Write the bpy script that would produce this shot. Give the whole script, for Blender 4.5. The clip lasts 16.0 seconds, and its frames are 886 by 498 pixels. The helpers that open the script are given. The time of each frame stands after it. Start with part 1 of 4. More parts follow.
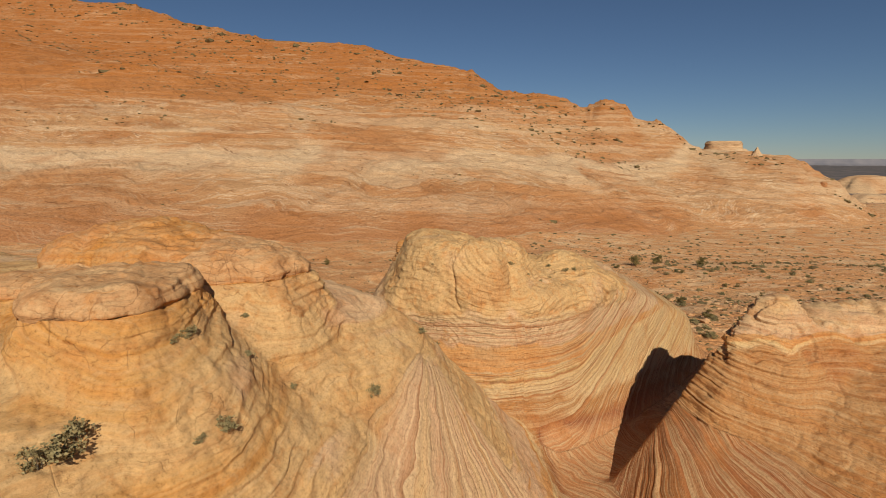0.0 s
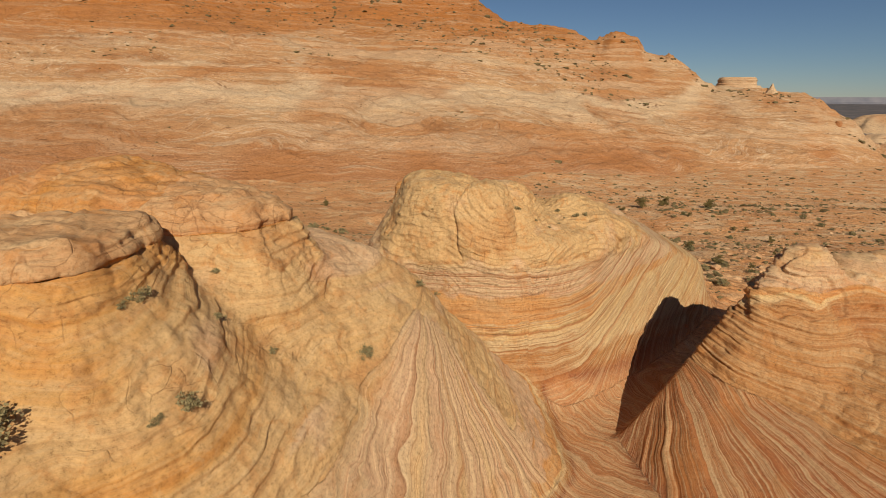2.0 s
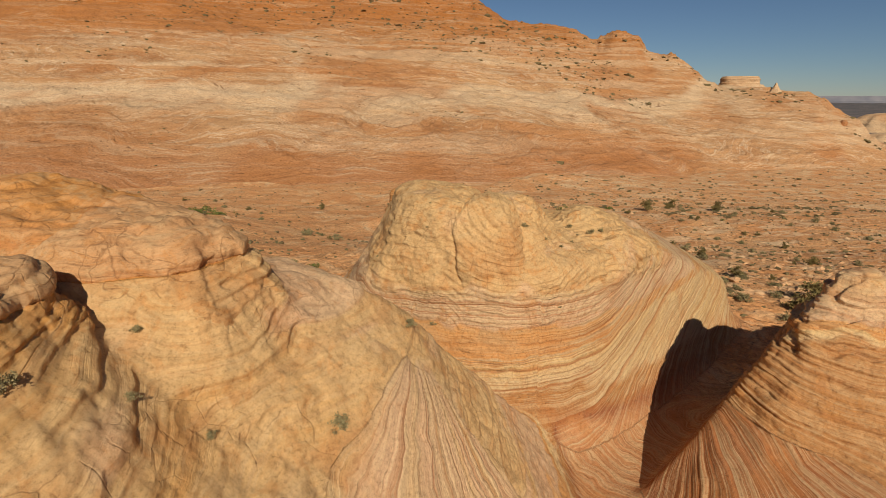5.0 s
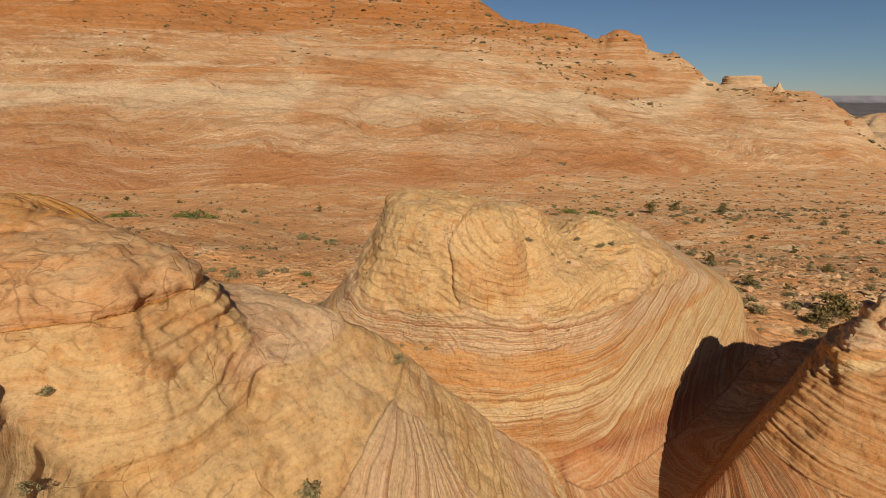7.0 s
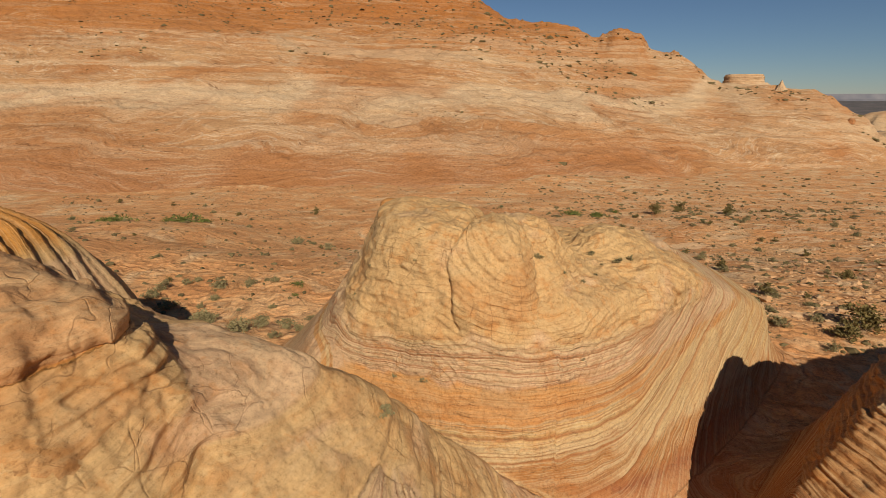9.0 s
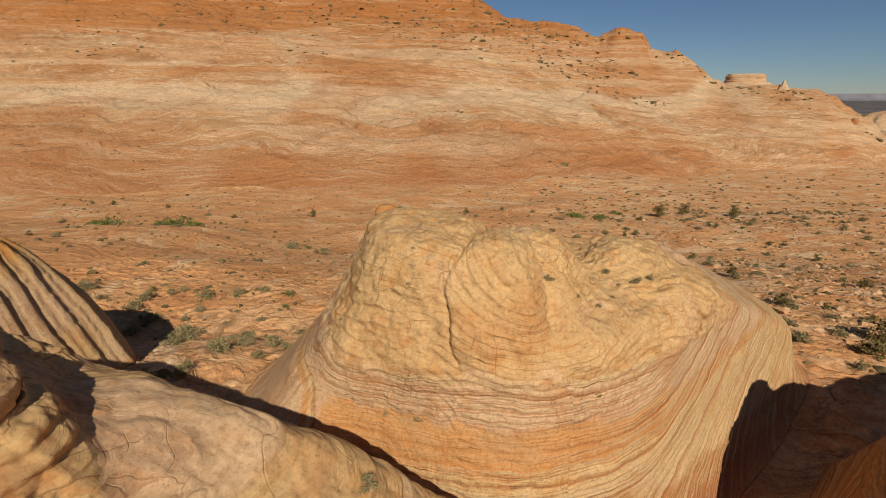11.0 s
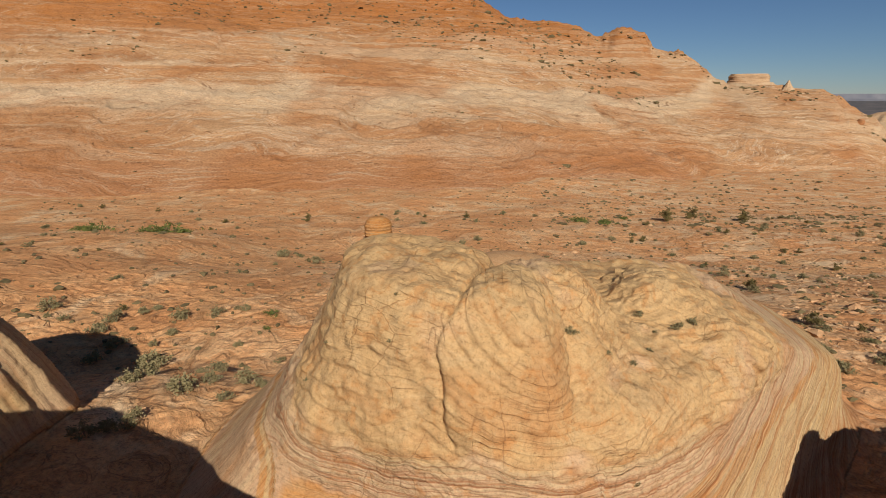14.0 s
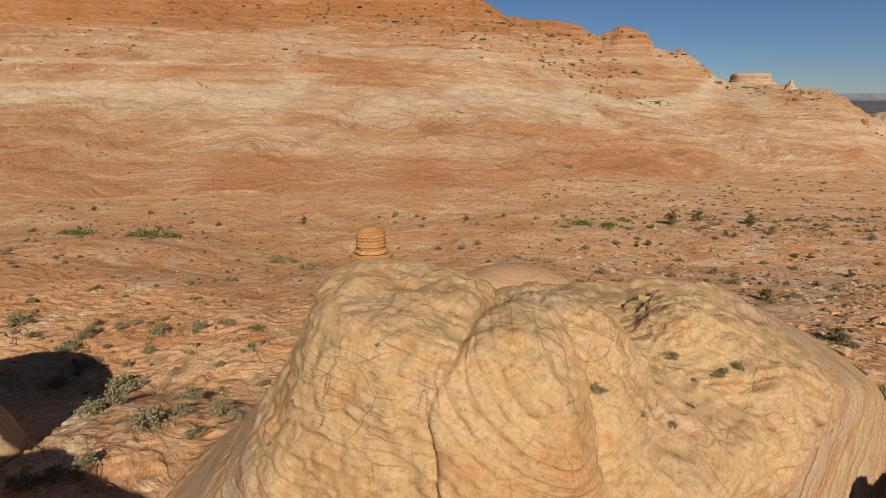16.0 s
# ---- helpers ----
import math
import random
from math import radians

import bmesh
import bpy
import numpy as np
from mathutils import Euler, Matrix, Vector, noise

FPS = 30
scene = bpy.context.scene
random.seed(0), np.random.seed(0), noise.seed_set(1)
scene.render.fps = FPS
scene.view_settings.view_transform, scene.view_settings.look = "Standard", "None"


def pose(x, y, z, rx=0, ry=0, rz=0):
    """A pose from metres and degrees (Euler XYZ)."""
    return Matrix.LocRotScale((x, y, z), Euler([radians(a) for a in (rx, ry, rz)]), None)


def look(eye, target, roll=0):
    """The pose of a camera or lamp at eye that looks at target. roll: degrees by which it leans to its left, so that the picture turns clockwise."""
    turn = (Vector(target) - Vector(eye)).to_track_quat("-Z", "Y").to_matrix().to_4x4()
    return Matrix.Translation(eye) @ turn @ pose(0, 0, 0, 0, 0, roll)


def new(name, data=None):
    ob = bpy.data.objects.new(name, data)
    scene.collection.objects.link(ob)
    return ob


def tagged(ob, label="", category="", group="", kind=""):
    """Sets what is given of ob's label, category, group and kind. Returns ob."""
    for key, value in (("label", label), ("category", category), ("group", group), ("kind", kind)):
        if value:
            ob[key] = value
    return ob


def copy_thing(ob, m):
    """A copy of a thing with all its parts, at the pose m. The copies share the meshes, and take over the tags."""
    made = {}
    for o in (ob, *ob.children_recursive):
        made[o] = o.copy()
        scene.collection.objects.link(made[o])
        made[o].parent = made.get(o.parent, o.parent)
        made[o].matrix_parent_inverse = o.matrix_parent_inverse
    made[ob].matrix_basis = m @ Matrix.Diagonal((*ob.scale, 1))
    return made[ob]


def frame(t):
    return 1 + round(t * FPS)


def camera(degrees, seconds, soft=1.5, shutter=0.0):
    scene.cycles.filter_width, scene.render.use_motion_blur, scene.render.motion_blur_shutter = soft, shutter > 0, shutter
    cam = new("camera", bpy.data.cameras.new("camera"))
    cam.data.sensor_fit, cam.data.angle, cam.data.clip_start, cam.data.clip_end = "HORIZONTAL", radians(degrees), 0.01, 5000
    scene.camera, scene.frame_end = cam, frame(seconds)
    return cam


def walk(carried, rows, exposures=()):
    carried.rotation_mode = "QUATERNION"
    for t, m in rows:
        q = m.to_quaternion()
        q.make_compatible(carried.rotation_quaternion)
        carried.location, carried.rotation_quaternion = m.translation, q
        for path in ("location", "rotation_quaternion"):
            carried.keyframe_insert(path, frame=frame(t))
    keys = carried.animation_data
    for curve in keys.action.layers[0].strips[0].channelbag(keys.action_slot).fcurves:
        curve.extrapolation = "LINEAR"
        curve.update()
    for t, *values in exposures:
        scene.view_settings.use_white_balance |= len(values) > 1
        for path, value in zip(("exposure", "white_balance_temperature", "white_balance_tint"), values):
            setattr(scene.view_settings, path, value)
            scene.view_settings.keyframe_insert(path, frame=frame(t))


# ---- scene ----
cam = camera(82.9, 16.0, soft=0.4)
# The way of the camera: seconds, eye, aim, roll
PATH = [
    (0, (0.769, -1.303, 14.761), (0.598, 0.66, 14.415), 0.1),
    (0.5, (0.72, -0.732, 14.691), (0.549, 1.222, 14.304), 0.1),
    (1, (0.7, -0.18, 14.635), (0.528, 1.755, 14.16), 0.2),
    (1.5, (0.664, 0.379, 14.583), (0.493, 2.288, 14.014), 0.3),
    (2, (0.636, 0.933, 14.544), (0.464, 2.84, 13.967), 0.3),
    (2.5, (0.583, 1.508, 14.525), (0.412, 3.415, 13.947), 0.3),
    (3, (0.55, 2.095, 14.537), (0.379, 4.002, 13.959), 0.3),
    (3.5, (0.553, 2.672, 14.55), (0.379, 4.579, 13.974), 0.1),
    (4, (0.504, 3.281, 14.564), (0.331, 5.188, 13.987), 0.2),
    (6.5, (0.48, 6.207, 14.653), (0.305, 8.114, 14.075), 0.1),
    (7, (0.484, 6.786, 14.653), (0.308, 8.693, 14.075), 0.1),
    (7.5, (0.457, 7.39, 14.636), (0.28, 9.296, 14.058), 0.0),
    (8, (0.417, 8.068, 14.607), (0.241, 9.975, 14.029), -0.0),
    (8.5, (0.364, 8.693, 14.602), (0.188, 10.599, 14.023), -0.1),
    (9, (0.343, 9.369, 14.58), (0.166, 11.276, 14.001), -0.1),
    (11.5, (0.202, 12.261, 14.601), (0.025, 14.167, 14.021), -0.1),
    (12, (0.196, 12.878, 14.614), (0.018, 14.784, 14.034), -0.2),
    (12.5, (0.155, 13.501, 14.635), (-0.022, 15.407, 14.055), -0.2),
    (13, (0.133, 14.127, 14.638), (-0.045, 16.033, 14.059), -0.2),
    (13.5, (0.106, 14.79, 14.617), (-0.072, 16.696, 14.038), -0.2),
    (14, (0.073, 15.459, 14.616), (-0.105, 17.365, 14.037), -0.1),
    (14.5, (0.039, 16.13, 14.627), (-0.139, 18.036, 14.047), -0.1),
    (15, (0.012, 16.817, 14.6), (-0.165, 18.723, 14.022), -0.1),
    (15.5, (-0.024, 17.475, 14.598), (-0.201, 19.381, 14.019), -0.1),
    (16, (-0.064, 18.104, 14.603), (-0.241, 20.01, 14.023), -0.1),
]
walk(cam, [(t, look(eye, aim, roll)) for t, eye, aim, roll in PATH], [(0, 0.0, 6850, 10), (9, 0.0, 6850, 10), (12.5, 0.03, 6450, 10), (16, 0.05, 6050, 10)])

# ---- light: low clear sun from behind, a little to the right ----
SUN_UP, SUN_SIDE = 35.5, 15.0
to_sun = Vector((math.sin(radians(SUN_SIDE)) * math.cos(radians(SUN_UP)), -math.cos(radians(SUN_SIDE)) * math.cos(radians(SUN_UP)), math.sin(radians(SUN_UP))))
world = bpy.data.worlds.new("sky")
scene.world = world
world.use_nodes = True
sky = world.node_tree.nodes.new("ShaderNodeTexSky")
sky.sky_type, sky.sun_disc = "NISHITA", False
sky.sun_elevation, sky.sun_rotation = radians(SUN_UP), radians(180 - SUN_SIDE)
sky.air_density, sky.dust_density, sky.ozone_density, sky.altitude = 1.0, 0.05, 6.0, 1600
world.node_tree.links.new(sky.outputs[0], world.node_tree.nodes["Background"].inputs[0])
world.node_tree.nodes["Background"].inputs[1].default_value = 0.046
lamp = bpy.data.lights.new("sun", "SUN")
lamp.energy, lamp.angle, lamp.color = 4.45, radians(0.53), (1.0, 0.93, 0.82)
sun = new("sun", lamp)
sun.matrix_world = look(to_sun * 50, (0, 0, 0))
scene.view_settings.exposure = 0.0

# ---- materials ----
def material(name):
    m = bpy.data.materials.new(name)
    m.use_nodes = True
    tree = m.node_tree
    return m, tree, tree.nodes["Principled BSDF"]


def node(tree, kind, **settings):
    n = tree.nodes.new(kind)
    for key, value in settings.items():
        if key in n.inputs:
            n.inputs[key].default_value = value
    return n


def attribute(tree, name):
    n = tree.nodes.new("ShaderNodeAttribute")
    n.attribute_name = name
    return n.outputs["Fac"]


def maths(tree, how, a, b=0.0, clamp=False):
    n = tree.nodes.new("ShaderNodeMath")
    n.operation, n.use_clamp = how, clamp
    for slot, v in zip(n.inputs, (a, b)):
        if isinstance(v, (int, float)):
            slot.default_value = v
        else:
            tree.links.new(v, slot)
    return n.outputs[0]


def ramp(tree, fac, stops, ease="LINEAR"):
    n = tree.nodes.new("ShaderNodeValToRGB")
    n.color_ramp.interpolation = ease
    while len(n.color_ramp.elements) < len(stops):
        n.color_ramp.elements.new(0.5)
    for e, (at, c) in zip(n.color_ramp.elements, stops):
        e.position = at
        e.color = (*c, 1) if len(c) == 3 else (c[0], c[0], c[0], 1)
    tree.links.new(fac, n.inputs[0])
    return n.outputs[0]


def mix(tree, fac, a, b, how="MIX"):
    n = tree.nodes.new("ShaderNodeMix")
    n.data_type, n.blend_type = "RGBA", how
    for slot, v in ((n.inputs[0], fac), (n.inputs[6], a), (n.inputs[7], b)):
        if isinstance(v, (int, float)):
            slot.default_value = v
        elif isinstance(v, tuple):
            slot.default_value = (*v, 1)
        else:
            tree.links.new(v, slot)
    return n.outputs[2]


def grain(tree, scale, detail=4.0, rough=0.55, vector=None, w=None, warp=0.0):
    n = tree.nodes.new("ShaderNodeTexNoise")
    n.inputs["Scale"].default_value, n.inputs["Detail"].default_value = scale, detail
    n.inputs["Roughness"].default_value, n.inputs["Distortion"].default_value = rough, warp
    if w is not None:
        n.noise_dimensions = "1D"
        tree.links.new(w, n.inputs["W"])
    elif vector is not None:
        tree.links.new(vector, n.inputs["Vector"])
    return n.outputs[0]


def place(tree, scale=(1, 1, 1)):
    co = tree.nodes.new("ShaderNodeTexCoord")
    mp = tree.nodes.new("ShaderNodeMapping")
    mp.inputs["Scale"].default_value = scale
    tree.links.new(co.outputs["Object"], mp.inputs[0])
    return mp.outputs[0]


def stretched(tree, along, across, w):
    """Coordinates for long streaks: the ground plan drawn out, the bed packed close."""
    co = tree.nodes.new("ShaderNodeTexCoord")
    cut = tree.nodes.new("ShaderNodeSeparateXYZ")
    tree.links.new(co.outputs["Object"], cut.inputs[0])
    put = tree.nodes.new("ShaderNodeCombineXYZ")
    tree.links.new(maths(tree, "MULTIPLY", cut.outputs[0], along), put.inputs[0])
    tree.links.new(maths(tree, "MULTIPLY", cut.outputs[1], along), put.inputs[1])
    tree.links.new(maths(tree, "MULTIPLY", w, across), put.inputs[2])
    return put.outputs[0]


def line(tree, value, level, width):
    """1 on a thin line where the value passes a level."""
    return ramp(tree, value, [(level - width, (0.0,)), (level, (1.0,)), (level + width, (0.0,))])


def saw(tree, w, rate):
    """Worn ledges along w: a slow rise and a short drop."""
    return ramp(tree, maths(tree, "FRACT", maths(tree, "MULTIPLY", w, rate)), [(0.0, (0.0,)), (0.5, (0.3,)), (0.88, (1.0,)), (1.0, (0.0,))])


def relief(tree, bsdf, layers):
    """Chained bumps: (height, strength, distance)."""
    last = None
    for height, strength, distance in layers:
        b = tree.nodes.new("ShaderNodeBump")
        b.inputs["Strength"].default_value, b.inputs["Distance"].default_value = strength, distance
        tree.links.new(height, b.inputs["Height"])
        if last:
            tree.links.new(last, b.inputs["Normal"])
        last = b.outputs[0]
    tree.links.new(last, bsdf.inputs["Normal"])


def sandstone_material():
    """Banded sandstone: bed gives the fine layers, lay the colour of the thick ones, red the valley's red rock, block the jointing."""
    m, t, bsdf = material("banded_sandstone")
    co = place(t)
    bed, lay, red, block = (attribute(t, n) for n in ("bed", "lay", "red", "block"))
    lay01 = maths(t, "MULTIPLY", maths(t, "ADD", lay, 2.0), 1 / 14)
    base = ramp(t, lay01, [(0.0, (0.43, 0.20, 0.085)), (0.10, (0.43, 0.20, 0.085)), (0.135, (0.24, 0.08, 0.033)), (0.165, (0.30, 0.115, 0.038)), (0.20, (0.37, 0.185, 0.07)), (0.235, (0.36, 0.165, 0.055)), (0.27, (0.53, 0.355, 0.175)), (0.335, (0.55, 0.36, 0.155)), (0.36, (0.47, 0.215, 0.07)), (0.455, (0.49, 0.24, 0.082)), (0.475, (0.50, 0.31, 0.175)), (0.57, (0.52, 0.335, 0.185)), (0.61, (0.505, 0.315, 0.138)), (0.70, (0.505, 0.31, 0.132)), (0.78, (0.485, 0.265, 0.09)), (0.86, (0.47, 0.205, 0.045)), (0.93, (0.44, 0.20, 0.075)), (1.0, (0.48, 0.28, 0.132))])
    # fine layers at two scales
    thick = grain(t, 2.2, 3.0, 0.6, w=bed)
    thin = grain(t, 9.0, 4.0, 0.7, w=bed)
    pale = ramp(t, thick, [(0.50, (0.0,)), (0.60, (1.0,))])
    rust = ramp(t, thick, [(0.36, (1.0,)), (0.47, (0.0,))])
    hair = ramp(t, thin, [(0.52, (0.0,)), (0.60, (1.0,))])
    dark = ramp(t, thin, [(0.36, (1.0,)), (0.45, (0.0,))])
    stripe = attribute(t, "stripe")
    c = mix(t, maths(t, "MULTIPLY", pale, maths(t, "MULTIPLY", stripe, 0.75)), base, (0.502, 0.345, 0.179))
    c = mix(t, maths(t, "MULTIPLY", rust, maths(t, "MULTIPLY", stripe, 0.65)), c, (0.307, 0.111, 0.038))
    c = mix(t, maths(t, "MULTIPLY", hair, maths(t, "MULTIPLY", stripe, 0.6)), c, (0.521, 0.368, 0.202))
    c = mix(t, maths(t, "MULTIPLY", dark, maths(t, "ADD", maths(t, "MULTIPLY", stripe, 0.5), maths(t, "MULTIPLY", block, 0.06))), c, (0.246, 0.095, 0.038))
    hairs = grain(t, 1.0, 6.0, 0.7, vector=stretched(t, 0.35, 7.0, bed), warp=0.25)
    c = mix(t, maths(t, "MULTIPLY", ramp(t, hairs, [(0.56, (0.0,)), (0.62, (1.0,))]), maths(t, "ADD", maths(t, "MULTIPLY", stripe, 0.5), 0.05)), c, (0.502, 0.359, 0.198))
    c = mix(t, maths(t, "MULTIPLY", ramp(t, hairs, [(0.37, (1.0,)), (0.43, (0.0,))]), maths(t, "ADD", maths(t, "MULTIPLY", stripe, 0.4), 0.08)), c, (0.233, 0.090, 0.033))
    # blotches of iron stain and bleaching
    blot = grain(t, 0.45, 5.0, 0.6, vector=co, warp=0.6)
    c = mix(t, maths(t, "MULTIPLY", ramp(t, blot, [(0.52, (0.0,)), (0.68, (1.0,))]), 0.45), c, (0.368, 0.143, 0.041))
    c = mix(t, maths(t, "MULTIPLY", ramp(t, blot, [(0.30, (1.0,)), (0.44, (0.0,))]), 0.35), c, (0.430, 0.285, 0.145))
    whole = t.nodes.new("ShaderNodeSeparateXYZ")
    t.links.new(co, whole.inputs[0])
    axis_x = whole.outputs[0]
    # valley rock: redder, streaked and strewn with debris
    v1 = grain(t, 0.10, 6.0, 0.62, vector=co, warp=1.2)
    v2 = grain(t, 0.9, 6.0, 0.65, vector=co, warp=0.5)
    vc = ramp(t, v1, [(0.30, (0.495, 0.219, 0.083)), (0.45, (0.585, 0.281, 0.112)), (0.56, (0.607, 0.320, 0.137)), (0.66, (0.641, 0.426, 0.234))])
    vc = mix(t, maths(t, "MULTIPLY", ramp(t, v2, [(0.55, (0.0,)), (0.68, (1.0,))]), 0.35), vc, (0.641, 0.426, 0.229))
    vc = mix(t, maths(t, "MULTIPLY", ramp(t, v2, [(0.32, (1.0,)), (0.42, (0.0,))]), 0.3), vc, (0.293, 0.123, 0.049))
    vs = grain(t, 1.0, 7.0, 0.68, vector=stretched(t, 0.09, 0.55, bed), warp=0.7)
    vc = mix(t, maths(t, "MULTIPLY", ramp(t, vs, [(0.53, (0.0,)), (0.62, (1.0,))]), 0.4), vc, (0.675, 0.460, 0.249))
    vc = mix(t, maths(t, "MULTIPLY", ramp(t, vs, [(0.38, (1.0,)), (0.46, (0.0,))]), 0.3), vc, (0.450, 0.186, 0.066))
    vl = grain(t, 1.0, 5.0, 0.6, vector=stretched(t, 0.25, 1.4, bed), warp=0.4)
    rim = maths(t, "MULTIPLY", line(t, vl, 0.5, 0.022), ramp(t, v1, [(0.40, (0.0,)), (0.5, (1.0,))]))
    vc = mix(t, maths(t, "MULTIPLY", rim, 0.6), vc, (0.225, 0.096, 0.041))
    debris = grain(t, 2.6, 7.0, 0.82, vector=co)
    vc = mix(t, 0.85, vc, ramp(t, debris, [(0.36, (0.6, 0.57, 0.55)), (0.47, (1.0, 1.0, 1.0)), (0.62, (1.22, 1.24, 1.28))]), "MULTIPLY")
    blot2 = grain(t, 1.6, 7.0, 0.68, vector=co, warp=0.8)
    c = mix(t, maths(t, "MULTIPLY", ramp(t, blot2, [(0.54, (0.0,)), (0.62, (1.0,))]), maths(t, "ADD", maths(t, "MULTIPLY", block, 0.42), 0.08)), c, (0.44, 0.19, 0.055))
    c = mix(t, maths(t, "MULTIPLY", ramp(t, blot2, [(0.36, (1.0,)), (0.45, (0.0,))]), maths(t, "ADD", maths(t, "MULTIPLY", block, 0.30), 0.08)), c, (0.50, 0.34, 0.17))
    east = ramp(t, maths(t, "MULTIPLY", maths(t, "ADD", axis_x, 20.0), 1 / 120), [(0.18, (0.0,)), (0.45, (1.0,))])
    slabs = grain(t, 1.0, 6.0, 0.7, vector=place(t, (0.16, 0.33, 0.33)), warp=0.5)
    vc = mix(t, maths(t, "MULTIPLY", ramp(t, slabs, [(0.52, (0.0,)), (0.57, (1.0,))]), maths(t, "MULTIPLY", east, 0.7)), vc, (0.62, 0.43, 0.25))
    vc = mix(t, maths(t, "MULTIPLY", line(t, slabs, 0.52, 0.012), maths(t, "ADD", maths(t, "MULTIPLY", east, 0.5), 0.15)), vc, (0.20, 0.09, 0.04))
    c = mix(t, red, c, vc)
    # far plain: dark scrub cover, with distance haze greyed into its colour
    c = mix(t, attribute(t, "scrub"), c, ramp(t, grain(t, 0.02, 6.0, 0.7, vector=co), [(0.35, (0.07, 0.07, 0.072)), (0.65, (0.17, 0.14, 0.125))]))
    # speckle
    fine = grain(t, 9.0, 8.0, 0.82, vector=co)
    c = mix(t, 0.8, c, ramp(t, fine, [(0.35, (0.52, 0.47, 0.43)), (0.46, (1.0, 1.0, 1.0)), (0.62, (1.25, 1.25, 1.25))]), "MULTIPLY")
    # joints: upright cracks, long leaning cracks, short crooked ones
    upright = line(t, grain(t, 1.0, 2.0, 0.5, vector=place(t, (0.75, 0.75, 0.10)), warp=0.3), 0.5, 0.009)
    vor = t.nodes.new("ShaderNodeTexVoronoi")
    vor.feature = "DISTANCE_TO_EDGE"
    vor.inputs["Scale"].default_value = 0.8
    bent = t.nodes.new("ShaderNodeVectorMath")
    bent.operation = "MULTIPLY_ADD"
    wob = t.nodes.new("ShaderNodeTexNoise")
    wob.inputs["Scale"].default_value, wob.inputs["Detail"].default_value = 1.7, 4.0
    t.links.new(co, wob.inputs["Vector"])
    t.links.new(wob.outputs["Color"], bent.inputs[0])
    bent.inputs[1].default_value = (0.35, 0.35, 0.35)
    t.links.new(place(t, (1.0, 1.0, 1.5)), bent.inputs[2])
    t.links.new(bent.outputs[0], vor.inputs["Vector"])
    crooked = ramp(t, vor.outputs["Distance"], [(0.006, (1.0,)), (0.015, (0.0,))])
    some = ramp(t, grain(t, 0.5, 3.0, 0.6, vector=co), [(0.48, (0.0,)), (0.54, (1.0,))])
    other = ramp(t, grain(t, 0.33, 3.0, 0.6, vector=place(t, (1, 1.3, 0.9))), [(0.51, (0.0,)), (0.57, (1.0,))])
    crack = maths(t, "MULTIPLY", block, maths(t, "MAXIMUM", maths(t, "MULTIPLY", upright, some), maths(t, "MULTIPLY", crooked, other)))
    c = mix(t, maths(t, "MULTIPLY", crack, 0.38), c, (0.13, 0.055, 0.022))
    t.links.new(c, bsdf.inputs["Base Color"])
    bsdf.inputs["Roughness"].default_value = 0.9
    bsdf.inputs["Specular IOR Level"].default_value = 0.15
    gain = maths(t, "ADD", maths(t, "MULTIPLY", stripe, 0.7), maths(t, "ADD", maths(t, "MULTIPLY", block, 0.12), 0.06))
    ledge = maths(t, "MULTIPLY", maths(t, "ADD", thin, thick), gain)
    wobble = grain(t, 0.5, 3.0, 0.55, vector=co, warp=0.2)
    curl = maths(t, "ADD", attribute(t, "curl"), maths(t, "MULTIPLY", wobble, 0.45))
    shell = maths(t, "MULTIPLY", maths(t, "MULTIPLY", saw(t, curl, -1.7), some), block)
    shelf = maths(t, "MULTIPLY", maths(t, "MULTIPLY", saw(t, maths(t, "ADD", bed, maths(t, "MULTIPLY", wobble, 0.2)), -3.1), other), maths(t, "ADD", maths(t, "MULTIPLY", stripe, 0.6), 0.35))
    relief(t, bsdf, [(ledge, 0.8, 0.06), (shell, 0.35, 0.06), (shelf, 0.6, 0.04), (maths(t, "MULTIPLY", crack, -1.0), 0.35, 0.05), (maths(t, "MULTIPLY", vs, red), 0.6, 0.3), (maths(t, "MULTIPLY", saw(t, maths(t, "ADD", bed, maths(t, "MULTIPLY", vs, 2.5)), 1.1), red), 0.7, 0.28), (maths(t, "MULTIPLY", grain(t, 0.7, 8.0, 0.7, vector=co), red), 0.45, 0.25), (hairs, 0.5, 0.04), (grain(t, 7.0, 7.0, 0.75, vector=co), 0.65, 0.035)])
    return m


